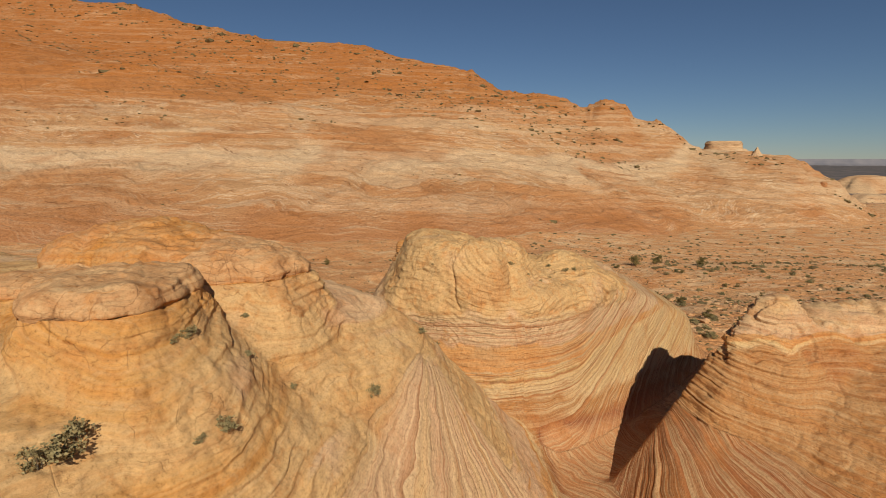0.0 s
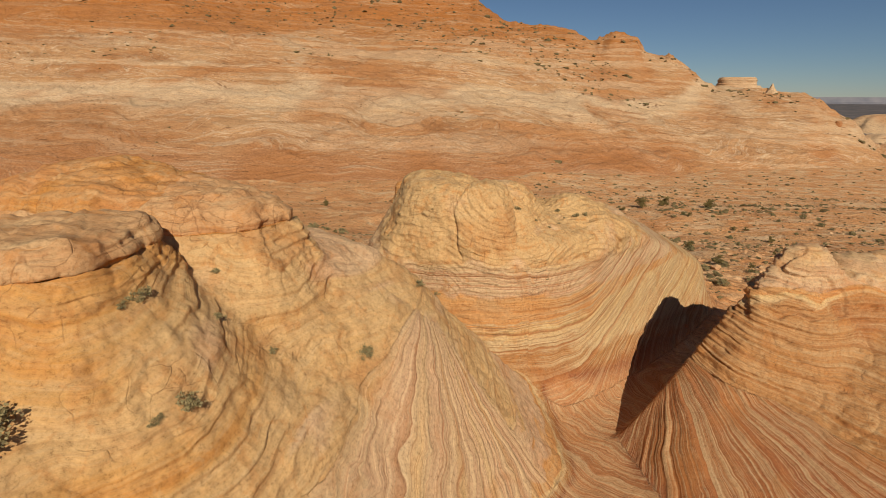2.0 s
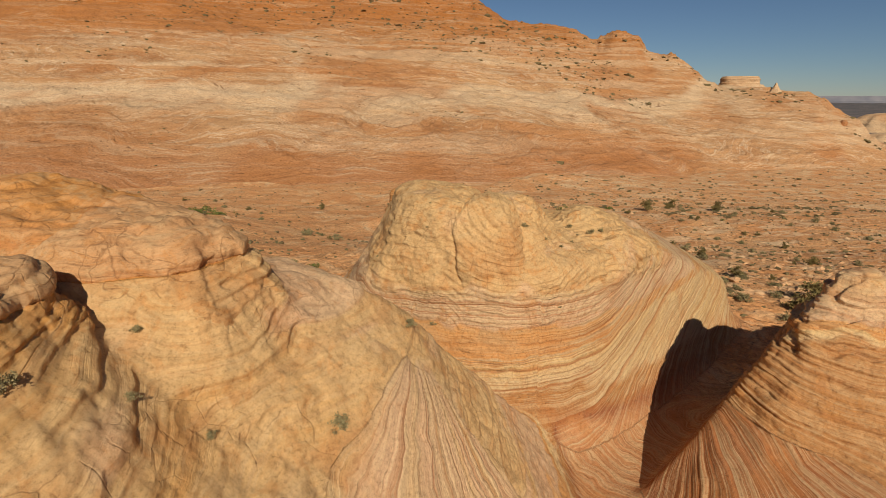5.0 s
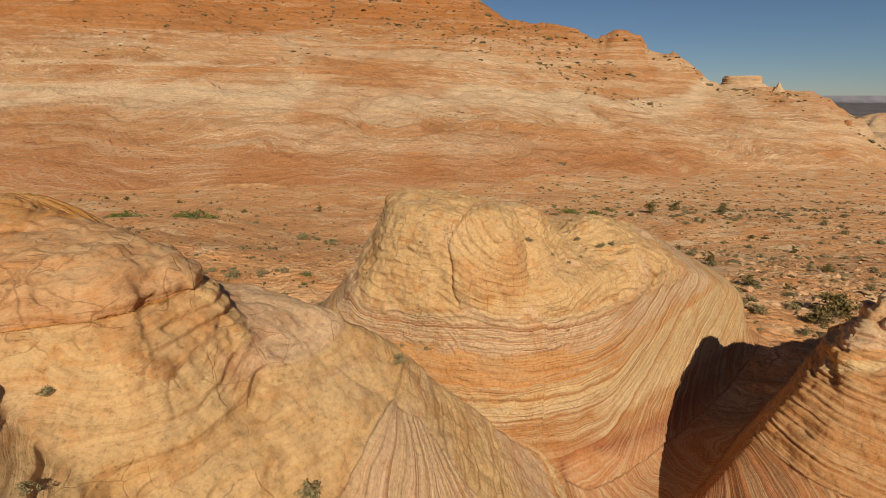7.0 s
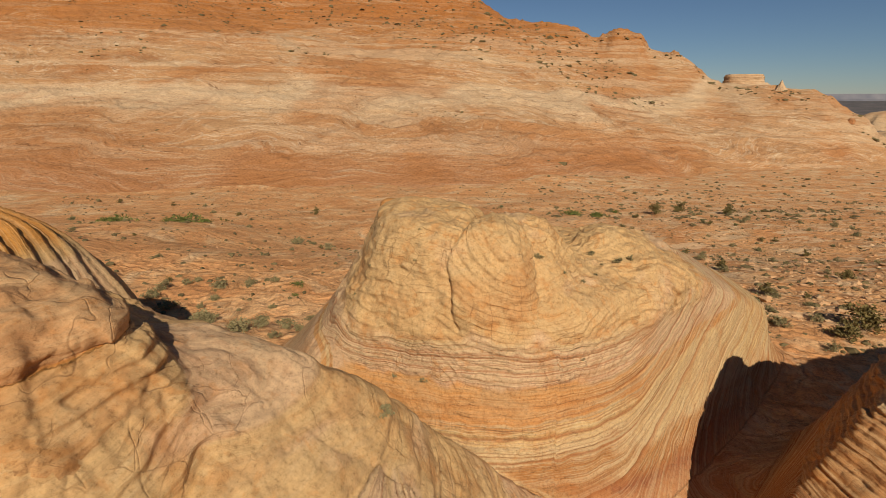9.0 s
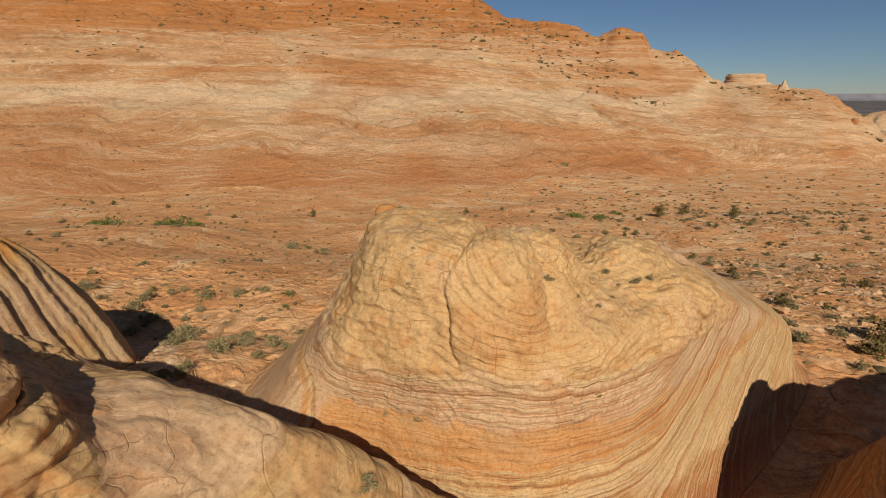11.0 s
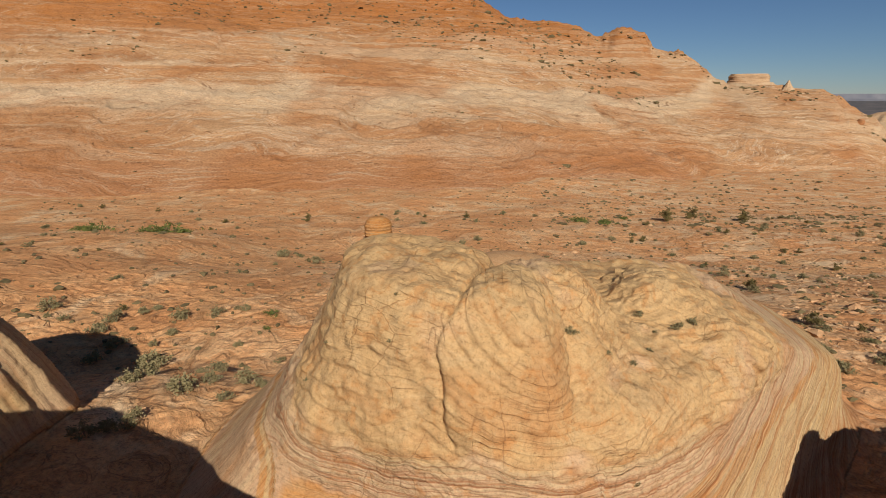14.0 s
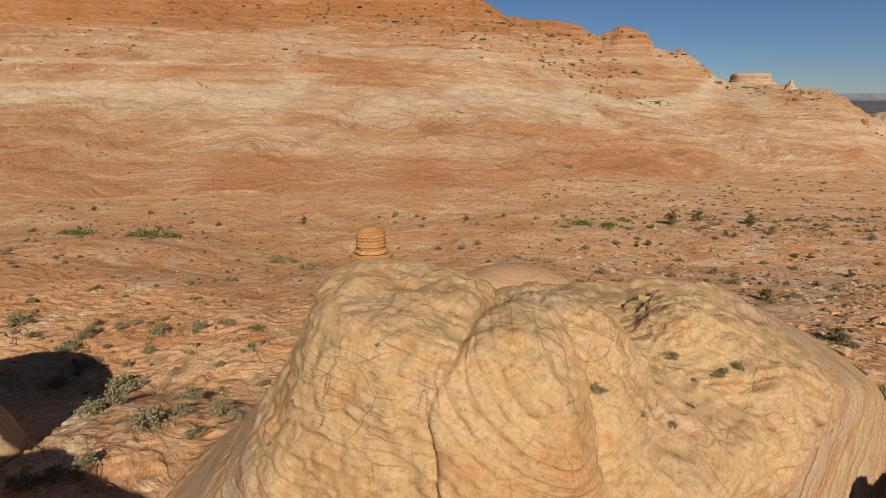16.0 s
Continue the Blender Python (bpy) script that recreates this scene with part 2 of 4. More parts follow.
def hill_material():
    """Banded hill: lay gives the thick bands, bed the level streaks, cross the slanting cross-beds within a set."""
    m, t, bsdf = material("hill_sandstone")
    co = place(t)
    bed, cross = attribute(t, "bed"), attribute(t, "cross")
    lay = maths(t, "MULTIPLY", maths(t, "ADD", attribute(t, "lay"), 20.0), 1 / 120)
    base = ramp(t, lay, [(0.00, (0.380, 0.168, 0.071)), (0.13, (0.399, 0.182, 0.076)), (0.19, (0.418, 0.205, 0.086)), (0.235, (0.446, 0.246, 0.116)), (0.265, (0.522, 0.346, 0.194)), (0.315, (0.537, 0.364, 0.211)), (0.345, (0.437, 0.232, 0.103)), (0.40, (0.408, 0.191, 0.076)), (0.46, (0.437, 0.237, 0.107)), (0.54, (0.418, 0.205, 0.086)), (0.63, (0.380, 0.150, 0.043)), (0.80, (0.370, 0.135, 0.034)), (1.00, (0.351, 0.123, 0.029))])
    patch = grain(t, 0.018, 5.0, 0.55, vector=co, warp=0.8)
    streak = grain(t, 1.0, 7.0, 0.66, vector=stretched(t, 0.008, 0.32, bed), warp=0.12)
    fine = grain(t, 1.0, 6.0, 0.7, vector=stretched(t, 0.02, 1.5, cross))
    lace = grain(t, 1.0, 4.0, 0.6, vector=stretched(t, 0.035, 0.8, cross), warp=0.6)
    above = ramp(t, lay, [(0.12, (0.35,)), (0.22, (1.0,)), (0.55, (1.0,)), (0.68, (0.3,))])
    here = ramp(t, patch, [(0.40, (0.15,)), (0.58, (1.0,))])
    there = ramp(t, patch, [(0.42, (1.0,)), (0.60, (0.2,))])
    c = mix(t, maths(t, "MULTIPLY", ramp(t, patch, [(0.52, (0.0,)), (0.62, (1.0,))]), maths(t, "MULTIPLY", above, 0.4)), base, (0.50, 0.315, 0.16))
    c = mix(t, maths(t, "MULTIPLY", ramp(t, patch, [(0.38, (1.0,)), (0.50, (0.0,))]), 0.55), c, (0.39, 0.165, 0.058))
    c = mix(t, maths(t, "MULTIPLY", ramp(t, streak, [(0.53, (0.0,)), (0.57, (1.0,))]), maths(t, "MULTIPLY", above, 0.5)), c, (0.54, 0.375, 0.22))
    c = mix(t, maths(t, "MULTIPLY", ramp(t, streak, [(0.40, (1.0,)), (0.45, (0.0,))]), maths(t, "MULTIPLY", there, 0.7)), c, (0.34, 0.14, 0.05))
    c = mix(t, maths(t, "MULTIPLY", maths(t, "MULTIPLY", line(t, lace, 0.52, 0.022), here), above), c, (0.60, 0.44, 0.28))
    c = mix(t, maths(t, "MULTIPLY", ramp(t, fine, [(0.55, (0.0,)), (0.60, (1.0,))]), maths(t, "MULTIPLY", here, 0.45)), c, (0.54, 0.39, 0.24))
    c = mix(t, maths(t, "MULTIPLY", ramp(t, fine, [(0.35, (1.0,)), (0.41, (0.0,))]), maths(t, "MULTIPLY", there, 0.7)), c, (0.24, 0.105, 0.042))
    spot = grain(t, 0.55, 5.0, 0.7, vector=co)
    c = mix(t, maths(t, "MULTIPLY", ramp(t, spot, [(0.32, (1.0,)), (0.36, (0.0,))]), 0.75), c, (0.16, 0.08, 0.035))
    dash = grain(t, 1.0, 4.0, 0.7, vector=stretched(t, 0.12, 1.1, cross))
    c = mix(t, maths(t, "MULTIPLY", ramp(t, dash, [(0.33, (1.0,)), (0.37, (0.0,))]), 0.75), c, (0.17, 0.075, 0.032))
    c = mix(t, 0.75, c, ramp(t, grain(t, 1.6, 5.0, 0.8, vector=co), [(0.37, (0.5, 0.47, 0.45)), (0.48, (1.0, 1.0, 1.0)), (0.62, (1.25, 1.25, 1.25))]), "MULTIPLY")
    t.links.new(c, bsdf.inputs["Base Color"])
    bsdf.inputs["Roughness"].default_value = 0.92
    bsdf.inputs["Specular IOR Level"].default_value = 0.1
    relief(t, bsdf, [(fine, 0.5, 0.7), (lace, 0.35, 0.8), (grain(t, 0.25, 7.0, 0.62, vector=co), 0.6, 1.6), (grain(t, 1.1, 6.0, 0.7, vector=co), 0.5, 0.5)])
    return m


def plain_material(name, low, high, scale=3.0, rough=0.9):
    m, t, bsdf = material(name)
    c = ramp(t, grain(t, scale, 4.0, 0.6, vector=place(t)), [(0.3, low), (0.7, high)])
    t.links.new(c, bsdf.inputs["Base Color"])
    bsdf.inputs["Roughness"].default_value = rough
    bsdf.inputs["Specular IOR Level"].default_value = 0.15
    return m


SANDSTONE = sandstone_material()
HILLSTONE = hill_material()
LEAF_GREY = plain_material("grey_green_leaf", (0.185, 0.15, 0.065), (0.33, 0.27, 0.135), 6.0)
LEAF_GREEN = plain_material("fresh_green_leaf", (0.09, 0.10, 0.025), (0.18, 0.19, 0.05), 6.0)
LEAF_DARK = plain_material("dark_green_leaf", (0.12, 0.088, 0.03), (0.23, 0.175, 0.065), 6.0)
LEAF_OLIVE = plain_material("olive_leaf", (0.13, 0.12, 0.05), (0.24, 0.21, 0.10), 6.0)
TWIG = plain_material("grey_twig", (0.10, 0.075, 0.05), (0.20, 0.16, 0.12), 9.0)
SCRUB_BROWN = plain_material("dry_brown_scrub", (0.10, 0.075, 0.032), (0.19, 0.14, 0.065), 2.0)
# horizon mesas: blue-grey distance haze painted into the base colour
MESA_HAZE = plain_material("far_cover", (0.15, 0.15, 0.17), (0.21, 0.20, 0.21), 0.01)

# ---- the rock: forms of the land ----
TABLE = np.random.RandomState(7).rand(1024).astype(np.float32)
ORDER = np.random.RandomState(11).permutation(1024).astype(np.int32)


def wave(x, y, z):
    """Smooth value noise between -1 and 1."""
    i, j, k = (np.floor(v).astype(np.int32) for v in (x, y, z))
    u, v, w = ((a - b).astype(np.float32) for a, b in ((x, i), (y, j), (z, k)))
    u, v, w = u * u * (3 - 2 * u), v * v * (3 - 2 * v), w * w * (3 - 2 * w)
    total = 0.0
    for a in (0, 1):
        row = ORDER[(i + a) & 1023]
        for b in (0, 1):
            cell = ORDER[(row + j + b) & 1023] + k
            side = (u if a else 1 - u) * (v if b else 1 - v)
            total = total + side * (TABLE[cell & 1023] * (1 - w) + TABLE[(cell + 1) & 1023] * w)
    return 2 * total - 1


def fractal(x, y, z, octaves=4, gain=0.5):
    total, amp = 0.0, 1.0
    for n in range(octaves):
        total, amp = total + amp * wave(x + 17 * n, y + 31 * n, z + 7 * n), amp * gain
        x, y, z = x * 2.03, y * 2.03, z * 2.03
    return total


def steps(b, sharp=3.0):
    """A staircase of worn ledges along b, between 0 and 1 in each unit."""
    u = b - np.floor(b)
    return np.where(u < 0.85, u ** sharp, (1 - u) / 0.15 * 0.85 ** sharp)


def sstep(a, b, v):
    u = np.clip((v - a) / (b - a), 0, 1)
    return u * u * (3 - 2 * u)


def smin(a, b, k):
    return -k * np.logaddexp(-a / k, -b / k)


def smax(a, b, k):
    return k * np.logaddexp(a / k, b / k)


def bump(x, y, cx, cy, rx, ry, turn=0.0, n=2.0):
    """A round hump, 1 in the middle and 0 from its rim on."""
    c, s = math.cos(radians(turn)), math.sin(radians(turn))
    u, v = ((x - cx) * c + (y - cy) * s) / rx, (-(x - cx) * s + (y - cy) * c) / ry
    return np.clip(1 - (u * u + v * v) ** (n / 2), 0, None)


def butte(x, y, cx, cy, rx, ry, turn=0.0, power=0.7):
    """A steep round butte, 1 at its top, that goes on falling outside its rim."""
    c, s = math.cos(radians(turn)), math.sin(radians(turn))
    u, v = ((x - cx) * c + (y - cy) * s) / rx, (-(x - cx) * s + (y - cy) * c) / ry
    q = np.clip(1 - u * u - v * v, -60, 1)
    return np.sign(q) * np.abs(q) ** power


def valley_floor(x, y):
    """The wide valley behind the buttes."""
    h = -1.0 - 1.6 * sstep(38, 29, y) * sstep(-8, 0, x) - 7.0 * sstep(44, 95, y) - 3.0 * sstep(95, 150, y)
    h = h + 3.0 * sstep(22, 50, -x) * sstep(120, 60, y)
    return h - 9.0 * sstep(100, 240, y) * sstep(10, 120, x)


def trough_floor(x, y):
    """The smooth trough between the buttes."""
    h = -1.45 + 0.2 * np.maximum(0, 5 - x) * sstep(48, 30, y) * sstep(-30, -12, x)
    h = h + 0.035 * np.maximum(0, 19 - y) * sstep(0, 6, x) + 0.12 * np.maximum(0, x - 15) * sstep(27, 20, y)
    return np.minimum(h, 2.6) - 14 * sstep(36, 62, y)


def ridge_height(x, y):
    """The yellow ridge: a plane that leans to the trough, a flat crest, a steep back."""
    face = 6.9 - 0.93 * (x + 4) + 0.25 * (np.minimum(y, 13) - 13) + 0.42 * np.maximum(0, y - 13)
    face = smin(face, 6.98 - 1.58 * (x + 1.61) + 0.706 * (y - 17.9), 0.3)
    face = face - 0.55 * np.exp(-((y - 14.6 + 0.25 * (x + 5)) / 1.9) ** 2) * sstep(0, -3, x)
    crest = 10.05 + 0.06 * (-8 - x) - 0.5 * sstep(14, 6, y) - 0.12 * np.maximum(0, y - 18)
    side = 7.45 - 1.33 * (x + 2.2) - 0.1 * (y - 19.5)
    back = 8.6 - 1.35 * (y - 20.0) - 0.3 * (np.maximum(x, -9) + 4.5)
    h = smin(smin(face, crest, 0.45), smin(side, back, 0.3), 0.25) - 0.15 * sstep(16.8, 18.8, y) * sstep(-2.4, -4.2, x)
    for cx, cy, r, z in ((-9.35, 11.0, 1.9, 10.4), (-8.6, 16.1, 2.1, 10.45), (-12.6, 15.5, 2.9, 10.6)):
        out = np.maximum(0, np.hypot(x - cx, y - cy) - r)
        h = smax(h, z - 0.6 * out - 0.25 * out ** 2, 0.12)
    return h


def knob_height(x, y):
    """The layered knob over the trough: a fluted foot that leans west, a steep layered body, a knobby top."""
    front = 3.74 + 0.37 * (np.minimum(x, 15) - 13.2) - 0.8 * np.maximum(0, x - 15.2) + 0.55 * np.maximum(0, x - 17.5) + 1.72 * (y - 22.2)
    body = 2.0 + 1.35 * (x - 10.3) + 0.8 * (y - 23.4)
    foot = smin(2.0 + 0.3 * (x - 10.1) + 0.44 * (y - 23.4), 2.0 + 1.1 * (x - 10.1) + 0.25 * (y - 23.4), 0.25)
    behind = 0.2 - 2.4 * (-0.75 * (x - 9.8) + 0.66 * (y - 24.3))
    back = 8.0 - 1.5 * (y - 25.6) + 0.25 * (x - 15)
    top = 6.5 + 1.5 * bump(x, y, 15.4, 25.3, 2.2, 1.6) + 0.8 * bump(x, y, 20.5, 26.6, 3.2, 2.0) + 0.35 * bump(x, y, 13.0, 24.3, 0.8, 0.6)
    h = smax(foot, smin(smin(front, body, 0.3), top, 0.25), 0.2)
    return smin(smin(h, behind, 0.15), back, 0.25)


def dome_radius(x, y, z):
    """How far a place lies outside the dome's foot line (metres, negative inside)."""
    # front: a rounded wall; right: a long slanting flank; left: a rounded shoulder
    front = 24.85 - y + 0.028 * (x + 0.3) ** 2
    flank = (x - 5.9) * 0.72 - (y - 26.8) * 0.70
    left = -7.35 - x + 0.035 * (y - 31.5) ** 2 + 0.6 * np.clip(z - 5.0, 0, 1.3) + 0.44 * np.clip(z - 6.3, 0, 1.7) + 0.3 * np.clip(z - 7.5, 0, 3)
    corner = -(x + 2.2) * 0.32 - (y - 25.05) * 0.947 + 0.12 * np.maximum(0, z - 5.6)
    back = y - 37.5 - 0.4 * np.maximum(0, x - 3)
    end = x - 17.5
    return smax(smax(smax(front, flank, 0.85), smax(left, corner, 0.5), 0.5), smax(back, end, 0.8), 0.6)


def dome_top(x, y):
    """Three lobes with notches between them, lower towards the back and the long tail."""
    t = 9.0 - 0.28 * np.maximum(0, y - 30.5)
    t = t + smax(1.75 * bump(x, y, -2.6, 28.8, 3.6, 4.3, 0, 3.2), 1.2 * bump(x, y, 0.9, 27.6, 2.3, 2.8, 0, 3.2), 0.08)
    t = t - 0.45 * np.exp(-((x + 0.62 - 0.29 * (y - 26.2)) / 0.3) ** 2) * sstep(27.5, 28.6, y) - 0.1 * np.exp(-((x - 3.7 - 0.15 * (y - 28)) / 0.6) ** 2)
    slope = 8.55 - 0.5 * ((x - 4.3) * 0.72 - (y - 30.4) * 0.70) + 3.5 * sstep(2.3, 0.7, x)
    t = smin(t, slope, 0.4)
    t = smax(t, 7.6 + 2.6 * bump(x, y, 1.7, 29.3, 2.5, 3.0), 0.15)
    t = t + 1.0 * bump(x, y, 7.2, 31.9, 3.3, 3.2, 20)
    tail = 10.9 - 0.9 * np.clip(x - 3.8, 0, 2.5) - 0.57 * np.maximum(0, x - 6.6)
    return smin(t, tail, 0.4)


def heights(x, y):
    """Heights of the forms that the ground is made of: trough and valley, ridge, knob, west butte, pink mound, south butte."""
    base = smax(valley_floor(x, y), trough_floor(x, y), 0.4)
    west = smin(10.2 * butte(x, y, -21.97, 28.07, 9.2, 6.65, -22, 0.76) - 0.14, 2.0 - 3.0 * (x + 16.6), 0.4)
    mound = 6.4 * butte(x, y, 1.6, 46.5, 4.6, 3.6, 0, 0.22) - 1.4
    south = 7.6 * butte(x, y, 14.2, 8.2, 5.6, 4.4, -10, 1.0) - 1.6
    return base, ridge_height(x, y), knob_height(x, y), west, mound, south


def joined(forms):
    h = smax(smax(forms[0], forms[1], 0.45), forms[2], 0.35)
    return smax(smax(smax(h, forms[3], 0.4), forms[4], 0.3), forms[5], 0.3)


def dome_field(x, y, z):
    """The dome: its wall leans in with height and flares at its foot."""
    lean = 0.07 * (z - 3) + 0.02 * np.maximum(0, z - 6) ** 1.5
    flare = 1.6 * np.exp(-(np.maximum(z, -3) + 1.4) / 1.2) + 3.2 * sstep(-3, -8, x) * sstep(6, 0.5, z)
    return smax(dome_radius(x, y, z) + lean - flare, (z - dome_top(x, y)) * 0.85, 0.35)


def cap_field(x, y, z, cap):
    """A cap rock: a low dome over a lip, with a face below that flares into the ridge."""
    cx, cy, top, rx, ry, turn, swell, thick, flare, n = cap
    c, s = math.cos(radians(turn)), math.sin(radians(turn))
    u, v = ((x - cx) * c + (y - cy) * s) / rx, (-(x - cx) * s + (y - cy) * c) / ry
    a = np.arctan2(v, u)
    rim = (np.abs(u) ** n + np.abs(v) ** n) ** (1 / n) * (1 + 0.05 * np.sin(3 * a + cx) + 0.03 * np.sin(7 * a + 2 * cx))
    lip = top - swell
    out = (rim - 1) * min(rx, ry) - flare * np.clip(lip - thick - z, 0, 3) + 0.16 * np.exp(-((z - lip + thick) / 0.12) ** 2)
    return smax(smax(out, (z - top + swell * np.minimum(rim, 1.6) ** 2) * 0.85, 0.11), (lip - 2.0 - z), 0.2)


def rock(x, y, z):
    """Below 0 inside the rock: the near buttes and the ground between them."""
    f = smin((z - joined(heights(x, y))) * 0.6, dome_field(x, y, z), 0.3)
    for cap in CAPS:
        if x.min() < cap[0] + cap[3] + 1.5 and x.max() > cap[0] - cap[3] - 1.5:
            f = smin(f, cap_field(x, y, z, cap), 0.22)
    return f


# cap rocks: middle, top, half sizes, turn, swell of the top, thickness of the lip, flare of the face, squareness
CAPS = (
    (-9.35, 11.0, 11.72, 1.85, 1.8, 16, 0.3, 0.4, 0.25, 3.2),
    (-8.5, 16.15, 11.8, 2.45, 2.1, -6, 0.9, 0.22, 0.45, 2.5),
    (-12.3, 16.6, 12.45, 3.5, 2.6, -10, 1.0, 0.5, 0.35, 2.2),
    (-13.2, 13.5, 11.1, 2.0, 1.3, 5, 0.25, 0.3, 0.2, 3.0),
    (-9.9, 18.7, 10.55, 2.3, 1.0, 4, 0.7, 0.4, 0.4, 2.2),
)
# colour of each cap rock: its crown and the face under its lip
CAP_LAY = np.array((11.9, 11.6, 10.4, 11.9, 8.2))
CAP_FACE = np.array((9.3, 6.9, 10.0, 9.2, 6.6))
CAP_LIP = np.array([c[2] - c[6] - c[7] for c in CAPS])


def fan_angle(x, y):
    """The turn round the point from which the striped face of the ridge fans out."""
    return np.arctan2(x + 1.7, np.maximum(18.9 - y, 0.05))


def layers(x, y, z):
    """What the rock's colour and relief follow: bed, lay, red, block, stripe, and which form each place belongs to."""
    forms = np.stack(heights(x, y))
    ground = (z - joined(forms)) * 0.6
    dome = dome_field(x, y, z)
    caps = np.stack([cap_field(x, y, z, cap) for cap in CAPS])
    cap = caps.min(0)
    soft = np.exp(np.clip(forms - forms.max(0), -30, 0) / 0.35)
    soft = soft / soft.sum(0)
    in_dome = 1 / (1 + np.exp(np.clip((dome - ground) / 0.2, -30, 30)))
    in_cap = 1 / (1 + np.exp(np.clip((cap - np.minimum(dome, ground)) / 0.04, -30, 30)))
    n1 = fractal(x * 0.25, y * 0.25, z * 0.25, 3)
    n2 = fractal(x * 0.9 + 5, y * 0.9, z * 0.9, 3)
    # dome: level beds that sweep up along the flank, a fan of stripes on the west foot
    sweep = np.logaddexp(0, (x - 6.6) / 0.6) * 0.6 * 1.05
    knobby = sstep(5.6, 6.8, z + 0.3 * n1)
    b_dome = z - sweep + 0.10 * n2 + 0.2 * n1 - 0.006 * (x + 1) ** 2 * (x < 3) + knobby * (0.7 * n1 + 0.3 * n2)
    west_foot = sstep(-4.6, -6.5, x) * sstep(6.2, 4.8, z)
    b_dome = np.where(west_foot > 0.5, 7 * np.arctan2(y - 33, -(x - 1)) + 0.2 * z, b_dome)
    l_dome = b_dome + sweep * (0.25 + 0.75 * sstep(3.0, 5.0, z)) + 0.35 * n2
    l_flank = 2.3 + 0.5 * n1 - 2.2 * sstep(1.4, -0.9, z)
    l_dome = l_dome + sstep(5.0, 7.5, x) * sstep(4.8, 3.6, z) * np.maximum(0, l_flank - l_dome)
    l_dome = smin(l_dome, 6.9 + 0.9 * n1 + 0.7 * n2, 0.2)
    # ridge: cross-beds on the yellow side, a fan towards the trough
    turn = fan_angle(x, y)
    fan = sstep(-0.34, -0.24, turn + 0.10 * n1 + 0.02 * n2) * sstep(18.9, 18.0, y + 0.3 * n2)
    b_ridge = (1.0 * z + 0.35 * x - 0.18 * y + 0.3 * n1 + 0.08 * n2)
    b_ridge = np.where(fan > 0.5, 6.0 * turn + 0.3 * n2 + 0.6 * n1, b_ridge)
    # knob: level beds above, slanting flutes below
    upper = sstep(-0.12, 0.12, z - (2.6 - 0.2 * np.clip(x - 10.5, 0, 8)) + 0.2 * n1)
    b_knob = np.where(upper > 0.5, (z - 2.2 * np.exp(-np.maximum(x - 10.3, 0) / 3.2) + 0.06 * n2 + 0.15 * n1), 7.5 * np.arctan2(x - 10.0, 25.4 - y) + 0.12 * n2 + 0.15 * n1)
    in_trough = sstep(33, 27, y) * sstep(-7, -1, x)
    b_base = in_trough * (1.1 * np.hypot(x - 16, y - 30) + 0.3 * n2 + 0.5 * n1) + (1 - in_trough) * (0.35 * y + 0.1 * x + 1.6 * n1 + 0.5 * z)
    b_west = 11 * np.arctan2(y - 28.5, x + 24.5) + 0.2 * n2 + 0.15 * z
    b_mound = z + 0.2 * n1
    beds = np.stack([b_base, b_ridge, b_knob, b_west, b_mound, z])
    bed = np.take_along_axis(beds, forms.argmax(0)[None], 0)[0]
    bed = np.where(in_dome > 0.5, b_dome, bed)
    which = caps.argmin(0)
    crown = sstep(-0.12, 0.08, z - CAP_LIP[which] + 0.1 * n2)
    bed = np.where(in_cap * crown > 0.5, z * 1.2 + 0.15 * n2, bed)
    # thick colour layers
    l_base = in_trough * (-0.9 + 0.5 * n1) + (1 - in_trough) * 0.2
    l_ridge = (1 - fan) * (7.5 + 1.4 * wave(b_ridge * 1.3, 0.12 * y, 0 * x) + 0.7 * wave(b_ridge * 4.6 + 3, 0.3 * y, 0 * x) - 1.4 * sstep(14.5, 18, y + 0.8 * n1) + 1.3 * n1 + 0.4 * n2 + 1.1 * sstep(13, 8.5, y + 0.4 * (x + 6))) + fan * (5.7 + 0.5 * n1 + 0.7 * np.sin(turn * 19 + 1.5 * n1))
    l_knob = upper * (0.85 + 0.4 * n1 + 0.35 * n2 + 5.3 * sstep(5.3, 6.4, z + 0.5 * n1)) + (1 - upper) * (0.15 + 0.3 * n1)
    l_west = 6.1 + 0.6 * n1 + 4.0 * sstep(7.5, 8.8, z)
    lays = np.stack([l_base, l_ridge, l_knob, l_west, 11.8 + 0 * x, 5.0 + 0 * x])
    lay = (lays * soft).sum(0) * (1 - in_dome) + (l_dome * (1 - west_foot) + west_foot * (6.3 + 0.5 * n1)) * in_dome
    lay = lay * (1 - in_cap) + (crown * CAP_LAY[which] + (1 - crown) * CAP_FACE[which] + 0.45 * n1 + 0.3 * n2) * in_cap
    red = soft[0] * (1 - in_trough) * (1 - in_dome) * (1 - in_cap)
    high = sstep(5.5, 6.5, z + 0.3 * n1)
    block = np.clip(in_dome * np.maximum(high, 0.55 * sstep(4.5, 4.8, z) * sstep(9, 6, x)) + in_cap + soft[1] * (1 - fan) * 0.7 + soft[2] * upper * 0.7, 0, 1)
    stripe = in_dome * (1 - 0.85 * sstep(6.0, 6.6, z + 0.4 * n1)) * (1 - 0.7 * sstep(2.9, 3.3, l_dome) * sstep(4.9, 4.5, l_dome) * sstep(6, 3, x)) + (1 - in_dome) * (soft[0] * (0.45 + 0.25 * in_trough) + soft[1] * (0.24 + 0.46 * fan) + soft[2] * (0.36 + 0.34 * (1 - upper)) + 0.4 * soft[3] + 0.3 * soft[4])
